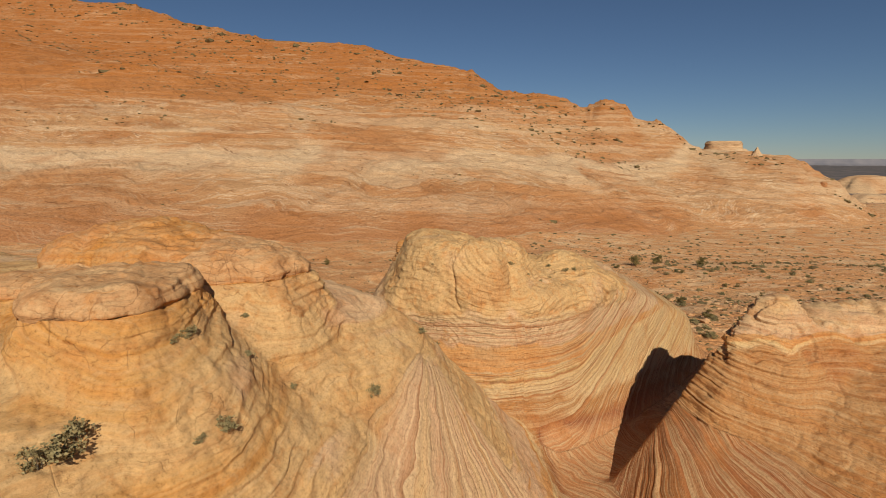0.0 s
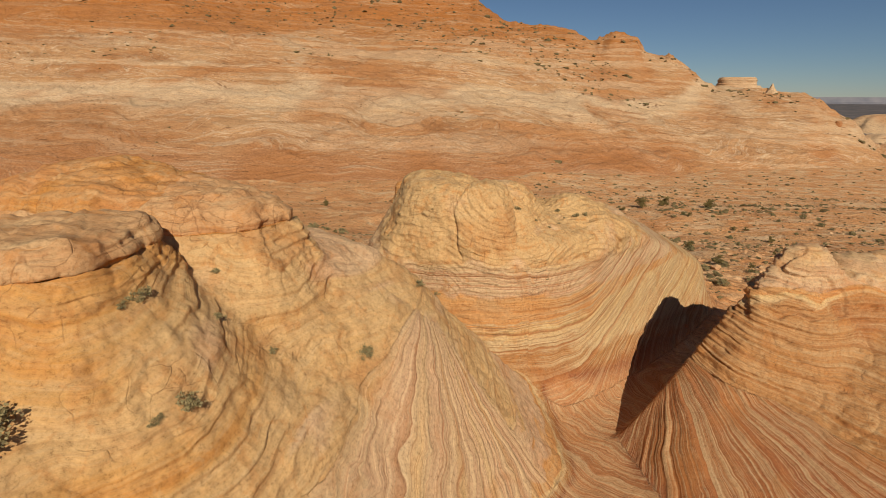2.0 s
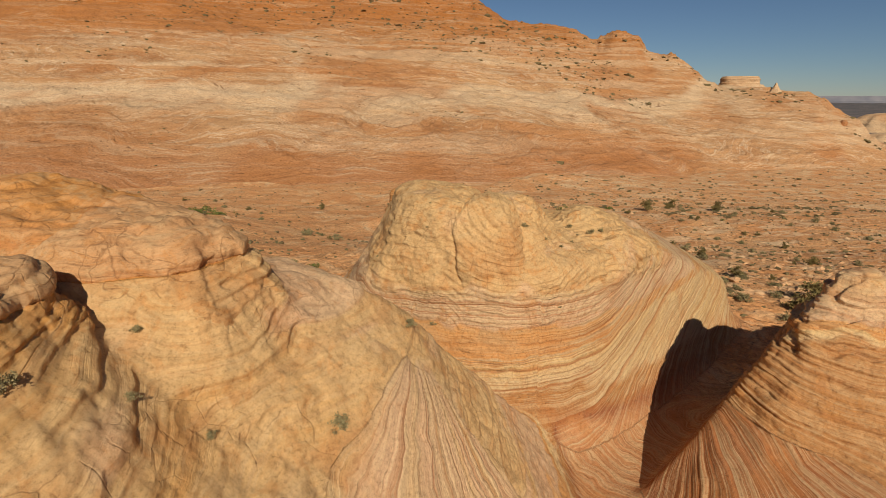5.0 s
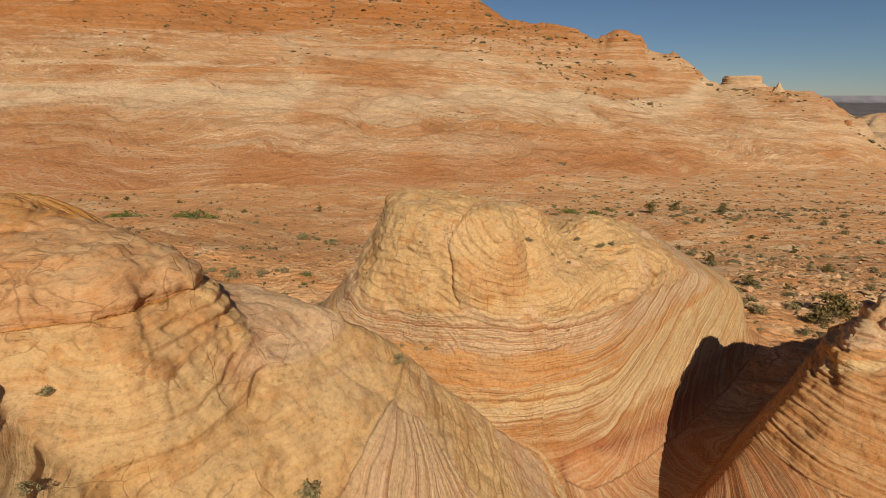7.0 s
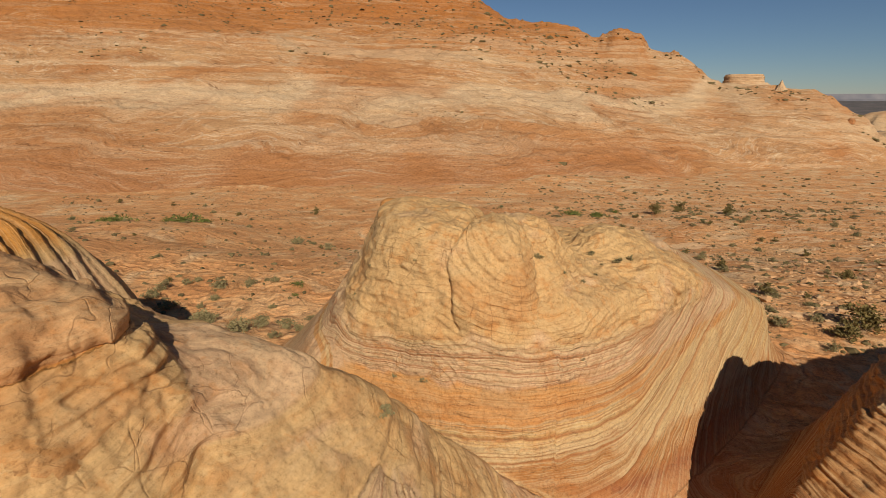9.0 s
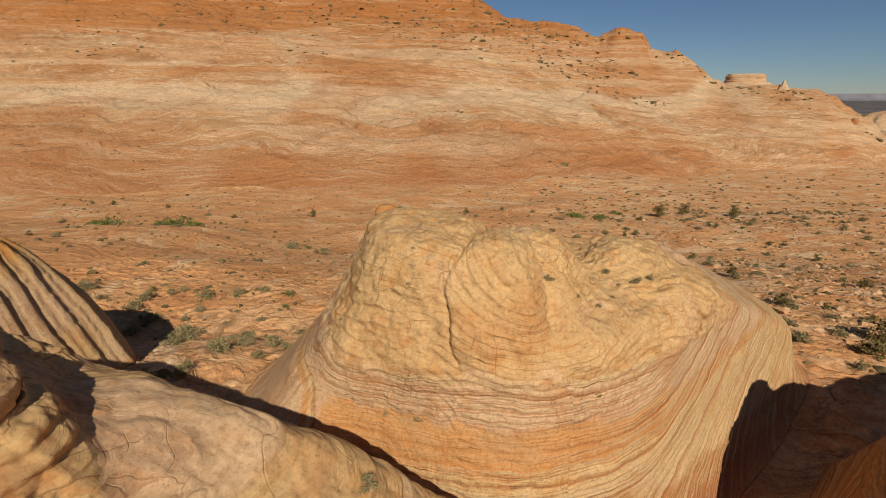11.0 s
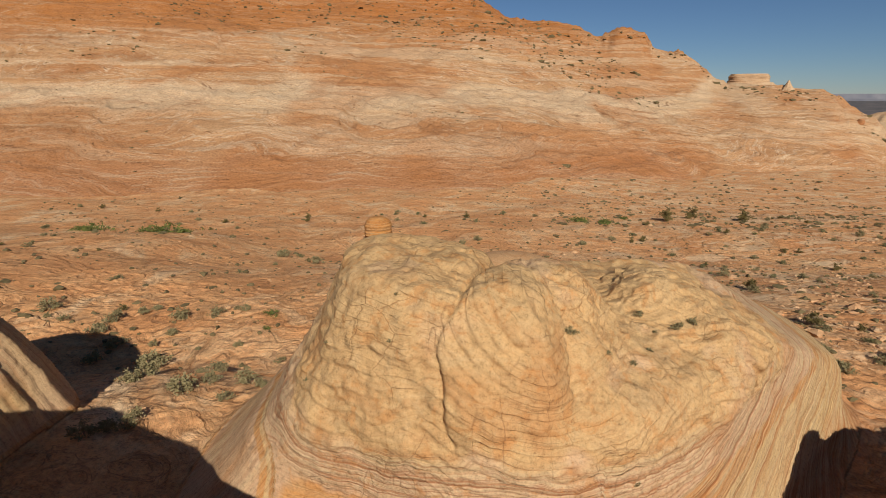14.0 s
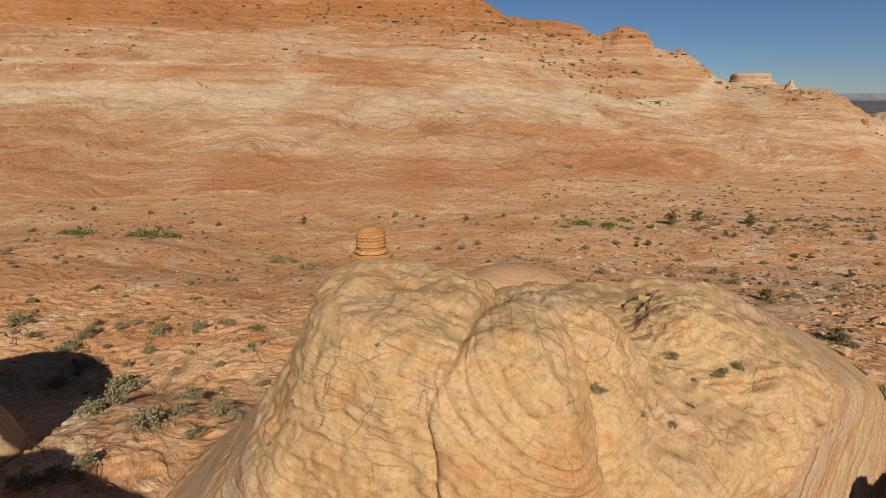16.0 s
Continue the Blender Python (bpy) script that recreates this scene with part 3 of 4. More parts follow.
    stripe = stripe * (1 - 0.55 * west_foot * in_dome) * (1 - 0.6 * in_dome * sstep(-0.9, -0.5, l_dome) * sstep(0.5, 0.2, l_dome))
    stripe = stripe * (1 - in_cap) + 0.25 * in_cap
    kind = np.where(dome < ground, 6, forms.argmax(0))
    kind = np.where(cap < np.minimum(dome, ground), 7 + caps.argmin(0), kind)
    # relief along the normal: worn ledges, lumps, crevices, flutes, grooves
    lumps = fractal(x * 0.55 + 3, y * 0.55, z * 0.55, 4, 0.55)
    fine = fractal(x * 2.2, y * 2.2, z * 2.2, 3, 0.5)
    rough = 0.085 * block + 0.03 * (1 - in_trough) * soft[0] + 0.04
    push = lumps * rough * (1 - 0.5 * in_dome * sstep(-1.8, -3.8, x)) + 0.035 * fine * (0.3 + block)
    split = -0.68 + 0.29 * (y - 26.2) - 0.25 * np.exp(-((z - 9.0) / 0.7) ** 2) + 0.35 * sstep(7.4, 6.4, z) + 0.05 * n2
    second = x > split
    third = x > 4.0 + 0.15 * (y - 28) + 0.04 * n2
    shells = np.where(third, np.hypot(x - 6.3, z - 4.6), np.where(second, -np.hypot(0.85 * (x - 2.0), z - 10.6), np.hypot(x + 3.6, z - 3.2)))
    curl = (2.3 * z * (1 - soft[1] - soft[2]) + 2.0 * soft[1] * b_ridge + 1.7 * soft[2] * b_knob + 0.5 * n1 + 0.12 * n2) * (1 - in_dome) + in_dome * (3.2 * shells + 0.25 * z + 0.55 * n1 + 0.12 * n2)
    curl = np.where(in_cap * crown > 0.5, 2.6 * z + 0.5 * n1 + 0.15 * n2, curl)
    gate = sstep(-0.45, 0.1, wave(x * 0.4 + 9, y * 0.4, z * 0.4))
    gate = np.where(in_dome * second * ~third > 0.5, np.maximum(gate, 0.8), gate)
    inner = sstep(0.3, 1.4, 0.75 * (x - 9.8) - 0.66 * (y - 24.3))
    calm = 1 - 0.75 * in_dome * sstep(-0.3, -1.8, x)
    push = push + stripe * 0.05 * steps(-bed * 2.3, 2.0) * calm * (1 - soft[2] * (1 - in_dome) * (1 - inner)) + calm * (1 - 0.25 * in_dome * second * ~third) * (1 - soft[2] * (1 - in_dome) * (1 - inner)) * block * (1 - 0.65 * in_cap) * gate * ((0.13 - 0.05 * in_dome) * steps(-curl, 1.6) + 0.03 * steps(-2.3 * curl, 1.6))
    # jointed ledges: blocks that stand out unevenly
    shelf = np.floor(curl * 1.0)
    along = np.where(in_dome > 0.5, np.arctan2(x - 0.5, 31.5 - y) * 6.5, 0.8 * x + 0.5 * y) * 0.9 + 0.10 * n2 + 0.37 * shelf
    stone = TABLE[(ORDER[np.floor(along).astype(np.int32) & 1023] + shelf.astype(np.int32) * 7) & 1023]
    seam = np.minimum(along - np.floor(along), 1 - along + np.floor(along))
    jointed = block * sstep(-0.15, 0.25, wave(x * 0.33 + 2, y * 0.33, z * 0.4 + 5)) * (1 - 0.6 * soft[1] * (1 - in_dome)) * (1 - 0.7 * in_dome * sstep(-0.5, -2.0, x))
    push = push + jointed * (0.07 * (stone - 0.5) - 0.04 * sstep(0.08, 0.02, seam))
    push = push + in_cap * 0.08 * sstep(-0.06, 0.06, wave(x * 0.7, y * 0.7, z * 0.25)) + in_cap * 0.04 * sstep(-0.05, 0.05, wave(x * 1.6 + 4, y * 1.6, z * 0.5)) + in_cap * 0.07 * steps(-z * 3.4 - 0.25 * n1, 1.6)
    push = push + soft[1] * (1 - fan) * (1 - in_dome) * (0.25 + 0.75 * sstep(-0.2, 0.3, wave(x * 0.3, y * 0.3, 2 + 0 * x))) * (0.10 * steps(-1.0 * b_ridge, 1.8) + 0.03 * steps(-3.3 * b_ridge, 1.8))
    crease = (1 - np.abs(wave(x * 0.7 + 4, y * 0.7, z * 0.9))) ** 9 + 0.6 * (1 - np.abs(wave(x * 1.5, y * 1.5 + 8, z * 1.8))) ** 8
    push = push - 0.08 * block * crease * (1 - 0.5 * soft[1]) * (1 - 0.7 * in_dome)
    ribs = soft[2] * (1 - upper) * (0.15 * steps(bed * 0.75, 1.3) + 0.05 * steps(bed * 2.2, 1.3)) + soft[2] * upper * (0.12 * steps(-b_knob * 1.7 + 0.3 * n1, 1.5) + 0.06 * steps(-b_knob * 5, 1.5))
    flutes = soft[3] * (0.3 * steps(bed * 0.6, 1.6) + 0.1 * steps(bed * 1.7, 1.6)) + soft[1] * fan * 0.06 * steps(bed * 1.1, 1.6)
    push = push + (ribs * inner + flutes) * (1 - in_dome) * (1 - in_cap)
    rubble = soft[2] * (1 - in_dome) * sstep(4.2, 5.4, z) * sstep(8.5, 7.0, z)
    push = push + rubble * (0.22 * sstep(-0.05, 0.05, wave(x * 1.2, y * 1.2, z * 1.7)) + 0.06 * sstep(-0.05, 0.05, wave(x * 2.3 + 5, y * 2.3, z * 2.9)) - 0.12)
    knuckles = fractal(x * 1.1 + 7, y * 1.1, z * 1.3, 3, 0.55)
    push = push + in_dome * high * (0.10 * knuckles + 0.09 * wave(x * 0.5 + 11, y * 0.5, z * 0.7))
    ledges = 2.6 * z + 1.6 * n1 + 0.5 * n2 + 0.8 * np.abs(x - split) * second
    bold = sstep(0.0, 0.3, wave(x * 0.45 + 21, y * 0.45, z * 0.6)) * in_dome * high
    push = push + 0.065 * bold * steps(-ledges * (0.75 + 0.5 * second), 1.3) + 0.05 * in_cap * steps(-2.3 * z - 0.8 * n1, 1.3)
    groove = np.exp(-((x - split) / 0.07) ** 2) * sstep(6.2, 7.0, z) * sstep(31, 29, y)
    push = push + in_dome * (0.13 * sstep(-0.03, 0.05, x - split) * sstep(1.6, 0.2, x - split) * sstep(6.6, 7.6, z) * sstep(31, 29, y) - 0.13 * groove * sstep(-0.5, 0.3, wave(x * 0.9, y * 0.9, z * 1.4)))
    ledge = soft[0] * (1 - in_trough) * (1 - in_dome)
    patchy = sstep(-0.3, 0.3, wave(x * 0.13, y * 0.13, 3 + 0 * x))
    push = push + ledge * (0.9 * fractal(x * 0.05 + 2, y * 0.05, 0 * x, 3, 0.5) * sstep(34, 60, y) + 0.06 * fine)
    push = push + ledge * patchy * (0.12 * steps(0.6 * b_base + 0.15 * n2, 3.0) + 0.05 * steps(1.9 * b_base + n2, 3.0))
    scrub = sstep(330, 520, y + 40 * n1) * (1 - in_dome)
    return bed, lay, red, block, stripe, scrub, curl, kind, push


def surface(field, low, high, h, n=8):
    """Quads on the zero level of the field, in cells of size h, worked out block by block near the level only."""
    size = n * h
    counts = [int(math.ceil((b - a) / size)) for a, b in zip(low, high)]
    bi, bj, bk = (g.ravel() for g in np.meshgrid(*[np.arange(c) for c in counts], indexing="ij"))
    mid = [a + (b + 0.5) * size for a, b in zip(low, (bi, bj, bk))]
    near = np.abs(field(*mid)) < size * 1.9
    bi, bj, bk = bi[near], bj[near], bk[near]
    span = [c * n + 2 for c in counts]
    ids, points, edges = [], [], []
    for a in range(0, len(bi), 1500):
        corner_line = np.arange(n + 1)
        gi = low[0] + (bi[a:a + 1500, None] * n + corner_line)[:, :, None, None] * h
        gj = low[1] + (bj[a:a + 1500, None] * n + corner_line)[:, None, :, None] * h
        gk = low[2] + (bk[a:a + 1500, None] * n + corner_line)[:, None, None, :] * h
        f = field(gi, gj, gk)
        ins = f < 0
        corner = np.stack([f[:, p:n + p, q:n + q, r:n + r] for p in (0, 1) for q in (0, 1) for r in (0, 1)], -1)
        cin = corner < 0
        mixed = cin.any(-1) & ~cin.all(-1)
        m, ci, cj, ck = np.nonzero(mixed)
        vals = corner[m, ci, cj, ck]
        spot, hits = np.zeros((len(m), 3)), np.zeros(len(m))
        for p in range(8):
            for bit, axis in ((4, 0), (2, 1), (1, 2)):
                if p & bit:
                    continue
                q = p | bit
                cross = (vals[:, p] < 0) != (vals[:, q] < 0)
                u = np.where(cross, vals[:, p] / np.where(cross, vals[:, p] - vals[:, q], 1), 0)
                at = np.array([(p >> 2) & 1, (p >> 1) & 1, p & 1], float)[None].repeat(len(m), 0)
                at[:, axis] += u
                spot += at * cross[:, None]
                hits += cross
        spot /= hits[:, None]
        base = np.stack([b[a:a + 1500][m] * n + c for b, c in ((bi, ci), (bj, cj), (bk, ck))], 1)
        points.append((base + spot) * h + np.array(low))
        ids.append((base[:, 0] * span[1] + base[:, 1]) * span[2] + base[:, 2])
        for axis in range(3):
            sl0, sl1 = [slice(0, n)] * 3, [slice(0, n)] * 3
            sl1[axis] = slice(1, n + 1)
            s0, s1 = ins[(slice(None), *sl0)], ins[(slice(None), *sl1)]
            m, ci, cj, ck = np.nonzero(s0 != s1)
            base = np.stack([b[a:a + 1500][m] * n + c for b, c in ((bi, ci), (bj, cj), (bk, ck))], 1)
            edges.append((axis, base, s0[m, ci, cj, ck]))
    ids, points = np.concatenate(ids), np.concatenate(points)
    order = np.argsort(ids)
    ids, points = ids[order], points[order]
    quads = []
    for axis, base, first in edges:
        b, c = (axis + 1) % 3, (axis + 2) % 3
        cells = []
        for db, dc in ((-1, -1), (0, -1), (0, 0), (-1, 0)):
            g = base.copy()
            g[:, b] += db
            g[:, c] += dc
            cells.append((g[:, 0] * span[1] + g[:, 1]) * span[2] + g[:, 2])
        cells = np.stack(cells, 1)
        where = np.searchsorted(ids, cells).clip(0, len(ids) - 1)
        ok = (ids[where] == cells).all(1)
        quad = np.where(first[ok, None], where[ok], where[ok][:, ::-1])
        quads.append(quad)
    return points, np.concatenate(quads)


def sheet(name, points, quads, mat, values=None, smooth=True):
    """A mesh object from arrays, with float values on its points."""
    used, quads = np.unique(quads, return_inverse=True)
    quads = quads.reshape(-1, 4)
    mesh = bpy.data.meshes.new(name)
    mesh.vertices.add(len(used))
    mesh.vertices.foreach_set("co", points[used].astype(np.float32).ravel())
    mesh.loops.add(quads.size)
    mesh.loops.foreach_set("vertex_index", quads.astype(np.int32).ravel())
    mesh.polygons.add(len(quads))
    mesh.polygons.foreach_set("loop_start", np.arange(0, quads.size, 4, dtype=np.int32))
    mesh.polygons.foreach_set("use_smooth", np.full(len(quads), smooth))
    mesh.materials.append(mat)
    mesh.update(calc_edges=True)
    for key, v in (values or {}).items():
        mesh.attributes.new(key, "FLOAT", "POINT").data.foreach_set("value", v[used].astype(np.float32))
    return new(name, mesh)


def grid_quads(rows, cols):
    i, j = np.meshgrid(np.arange(rows - 1), np.arange(cols - 1), indexing="ij")
    a = (i * cols + j).ravel()
    return np.stack([a, a + 1, a + cols + 1, a + cols], 1)


# ---- near rock ----
LOW, HIGH, CELL = (-36.0, 3.0, -4.0), (34.0, 56.0, 13.2), 0.105
points, quads = surface(rock, LOW, HIGH, CELL)
corners = points[quads]
flat = np.cross(corners[:, 2] - corners[:, 0], corners[:, 3] - corners[:, 1])
slope = np.stack([sum(np.bincount(quads[:, k], flat[:, n], len(points)) for k in range(4)) for n in range(3)], 1)
slope /= np.linalg.norm(slope, axis=1)[:, None] + 1e-9
first = layers(*points.T)
kind = first[7]
face_kind = kind[quads[:, 0]]

# the buttes get a finer mesh than the ground: each of their faces is cut in four
mid_x, mid_y = corners.mean(1)[:, 0], corners.mean(1)[:, 1]
fine_face = ((face_kind == 6) & (mid_y < 34)) | ((face_kind == 1) & (mid_x > -11) & (mid_y > 6)) | ((face_kind == 2) & (mid_x < 18)) | (face_kind > 6)
split_quads = quads[fine_face]
ends = np.stack([split_quads, np.roll(split_quads, -1, 1)], -1).reshape(-1, 2)
ends.sort(1)
edge_ids, edge_of = np.unique(ends[:, 0].astype(np.int64) * len(points) + ends[:, 1], return_inverse=True)
lo_end, hi_end = edge_ids // len(points), edge_ids % len(points)
rim = np.bincount(edge_of.ravel()) < 2
edge_of = edge_of.reshape(-1, 4) + len(points)
middle = np.arange(len(split_quads)) + len(points) + len(edge_ids)
old = len(points)
points = np.concatenate([points, (points[lo_end] + points[hi_end]) / 2, points[split_quads].mean(1)])
slope = np.concatenate([slope, slope[lo_end] + slope[hi_end], slope[split_quads].sum(1)])
slope /= np.linalg.norm(slope, axis=1)[:, None] + 1e-9
parts = [np.stack([split_quads[:, k], edge_of[:, k], middle, edge_of[:, k - 1]], 1) for k in range(4)]
face_kind = np.concatenate([face_kind[~fine_face]] + [face_kind[fine_face]] * 4)
quads = np.concatenate([quads[~fine_face]] + parts)
px, py, pz = points.T
extra = layers(px[old:], py[old:], pz[old:])
bed, lay, red, block, stripe, scrub, curl, kind, push = (np.concatenate([a, b]) for a, b in zip(first, extra))
points = points + slope * push[:, None]
points[old:old + len(rim)][rim] = (points[lo_end[rim]] + points[hi_end[rim]]) / 2
VALUES = {"bed": bed, "lay": lay, "red": red, "block": block, "stripe": stripe, "scrub": scrub, "curl": curl}

# ground: the near part and a wide sheet out to the horizon
gx = np.concatenate([-72 - 9 * (1.045 ** np.arange(110)[::-1] - 1) / 0.045, np.arange(-71.2, 72, 0.8), 72 + 9 * (1.045 ** np.arange(110) - 1) / 0.045])
gx = gx[np.abs(gx) < 4800]
gy = np.concatenate([-3000 + 0 * np.arange(1), np.linspace(-300, -10, 20), np.arange(-8, 56, 1.5), np.arange(56.0, 160, 0.65), 160 + 0.8 * (1.025 ** np.arange(1, 210) - 1) / 0.025])
gy = gy[gy < 4900]
sy, sx = (g.ravel() for g in np.meshgrid(gy, gx, indexing="ij"))
wide = joined(np.stack(heights(sx, sy)))
values = layers(sx, sy, wide)
inside = (sx > LOW[0]) & (sx < HIGH[0]) & (sy > LOW[1] + 0.3) & (sy < HIGH[1])
height = np.where(inside, wide - 2.5, wide + values[8]) + 2.0 * fractal(sx * 0.004, sy * 0.004, 0 * sx, 4) * sstep(250, 600, np.hypot(sx, sy))
wide_points = np.stack([sx, sy, height], 1)
near_ground = quads[face_kind == 0]
all_points = np.concatenate([points, wide_points])
all_values = {k: np.concatenate([VALUES[k], v]) for k, v in zip(VALUES, values)}
ground = sheet("ground", all_points, np.concatenate([near_ground, grid_quads(len(gy), len(gx)) + len(points)]), SANDSTONE, all_values)
tagged(ground, "red and orange slickrock ground with sandy hollows", "ground", kind="structure")

# each butte is a thing with its own zones of rock as parts
zone = np.where(face_kind == 6, pz[quads[:, 0]] > 5.4 - 0.1 * px[quads[:, 0]].clip(3, 12) * 0, False)
zone = np.where(face_kind == 1, fan_angle(px, py)[quads[:, 0]] > -0.2, zone)
zone = np.where(face_kind == 2, (pz - 2.5 + 0.09 * (px - 10.5))[quads[:, 0]] > 0, zone)
zone = np.where(face_kind == 3, pz[quads[:, 0]] > 7.6, zone)
ROCKS = (
    (1, "sandstone_ridge", "yellow and orange sandstone ridge with a striped fan-shaped face", "rock ridge", (-6, 14, 8), "yellow_flank", "striped_face"),
    (2, "sandstone_outcrop", "layered tan sandstone outcrop with a fluted striped foot", "rock outcrop", (15, 24, 0), "fluted_foot", "layered_body"),
    (3, "sandstone_butte", "fluted pale sandstone butte with an orange top", "rock butte", (-22, 28, 0), "fluted_wall", "orange_top"),
    (4, "sandstone_mound", "smooth pink sandstone mound behind the dome", "rock mound", (1, 48, -1), "pink_flank", ""),
    (5, "south_butte", "low tan sandstone butte beside the trough", "rock butte", (15, 8, -1), "tan_flank", ""),
    (6, "sandstone_dome", "cream and orange sandstone dome with banded sides", "rock dome", (2, 31, -1), "banded_wall", "knobby_top"),
)
for n, name, label, category, base, lower, upper in ROCKS:
    thing = tagged(new(name), label, category)
    thing.location = base
    for flag, part_name in ((False, lower), (True, upper)):
        some = quads[(face_kind == n) & (zone == flag)]
        if part_name and len(some):
            child = sheet(part_name, points - np.array(base), some, SANDSTONE, VALUES)
            child.parent = thing
for n in range(len(CAPS)):
    some = quads[face_kind == 7 + n]
    if len(some) > 20:
        tagged(sheet("cap_rock", points, some, SANDSTONE, VALUES), "flat weathered cap rock on the yellow ridge", "rock", group="cap rocks on the ridge")


# ---- the hill behind the valley ----
SKY_TURN = (-1.7, -1.006, -0.845, -0.712, -0.607, -0.479, -0.444, -0.341, -0.238, -0.182, -0.093, -0.027, 0.027, 0.108, 0.149, 0.191, 0.203, 0.215, 0.239, 0.264, 0.283, 0.333, 0.365, 0.388, 0.414, 0.488, 0.576, 0.608, 0.642, 0.673, 0.699, 0.85)
SKY_RISE = (0.42, 0.326, 0.3167, 0.3061, 0.2739, 0.2479, 0.2388, 0.2316, 0.2224, 0.2026, 0.1854, 0.172, 0.1365, 0.131, 0.1211, 0.0999, 0.1036, 0.1139, 0.1165, 0.1125, 0.084, 0.0723, 0.0549, 0.0365, 0.0237, 0.0190, 0.012, -0.0015, -0.0249, -0.0366, -0.0644, -0.16)


def skyline(a):
    """Rise of the hill's crest over the eye, by direction."""
    return np.interp(a, SKY_TURN, SKY_RISE)


def crest_depth(a):
    return np.interp(a, (-1.7, -0.9, -0.3, 0.1, 0.3, 0.5, 0.7, 0.85), (900, 700, 520, 420, 380, 330, 300, 290))


def hill_foot(a):
    return np.interp(a, (-1.7, -0.9, 0.0, 0.25, 0.5, 0.85), (130, 140, 160, 195, 225, 235))


ha = np.linspace(-1.7, 0.85, 640)
hs = np.concatenate([np.linspace(-0.06, 1.0, 300), np.linspace(1.03, 1.5, 12)])
S, A = (g.ravel() for g in np.meshgrid(hs, ha, indexing="ij"))
crest, foot = crest_depth(A), hill_foot(A)
Y = foot + (crest - foot) * np.clip(S, None, 1) + np.maximum(0, S - 1) * 300
X = 0.4 + A * (Y - 8)
low_end = valley_floor(X, foot) - 1.5
n_big = fractal(X * 0.012, Y * 0.012, 0 * X, 5, 0.5)
n_mid = fractal(X * 0.05 + 3, Y * 0.05, 0 * X, 4, 0.5)
even = np.interp(A, (-1.7, -1.0, -0.44, -0.03, 0.19, 0.41, 0.6, 0.7, 0.85), (0.42, 0.325, 0.24, 0.16, 0.102, 0.024, 0.002, -0.065, -0.16))
top = 14.6 + (even + (skyline(A) - even) * sstep(0.72, 0.97, S)) * (crest - 8)
jag = 2.2 * np.maximum(0, fractal(A * 30, 0 * A, 0 * A, 4, 0.6)) * sstep(0.85, 1.0, S) * sstep(0.42, 0.3, A)
rise = np.clip(S, -0.1, 1)
Z = low_end + (top - low_end) * (rise + 0.05 * np.sin(rise * 9 + 2 * A) * rise * (1 - rise) * 2) + (n_big * 6 + n_mid * 1.2) * (1 - 0.7 * sstep(0.2, 0.45, A)) * sstep(0, 0.2, S) * (1 - 0.75 * sstep(0.8, 1.0, S))
Z = Z + jag - np.maximum(0, S - 1) * 220
hill_lay = Z + 0.06 * np.maximum(0, X) + 3 * n_big + 2.0 * n_mid
hill_bed = Z * 0.9 + 0.04 * X + 0.02 * Y + 3 * n_big + 0.6 * n_mid + 1.6 * np.sin(X * 0.02 + 2 * n_big) * np.sin(Z * 0.11)
slab = np.floor(hill_bed / 7 + 0.5 * n_big).astype(np.int32)
hill_cross = hill_bed + (TABLE[slab & 1023] - 0.5) * 0.2 * X + 5.0 * wave(X * 0.02, Y * 0.02, slab * 3.7) + 1.5 * wave(X * 0.07, Y * 0.07, slab * 1.7)
shoulder = 0.85 * sstep(0.33, 0.42, A)
hill_lay = hill_lay * (1 - shoulder) + shoulder * (4.5 + 4 * n_mid)
bench = steps(hill_bed * 0.22 + 0.3 * n_mid, 2.5)
Z = Z + 1.6 * (bench - 0.4) * sstep(0.02, 0.1, S) + 0.35 * fractal(X * 0.3, Y * 0.3, 0 * X, 3) * sstep(0, 0.05, S)
hill = sheet("sandstone_hill", np.stack([X, Y, Z], 1), grid_quads(len(hs), len(ha)), HILLSTONE, {"bed": hill_bed, "lay": hill_lay, "cross": hill_cross})
tagged(hill, "high orange and white banded sandstone hill with scrub on top", "hill")


# ---- things ----
def part(name, bm, mat, parent, label=""):
    """Links a bmesh as one mesh under a thing or a part."""
    mesh = bpy.data.meshes.new(name)
    bm.to_mesh(mesh)
    bm.free()
    mesh.materials.append(mat)
    ob = new(name, mesh)
    ob.parent = parent
    return tagged(ob, label)


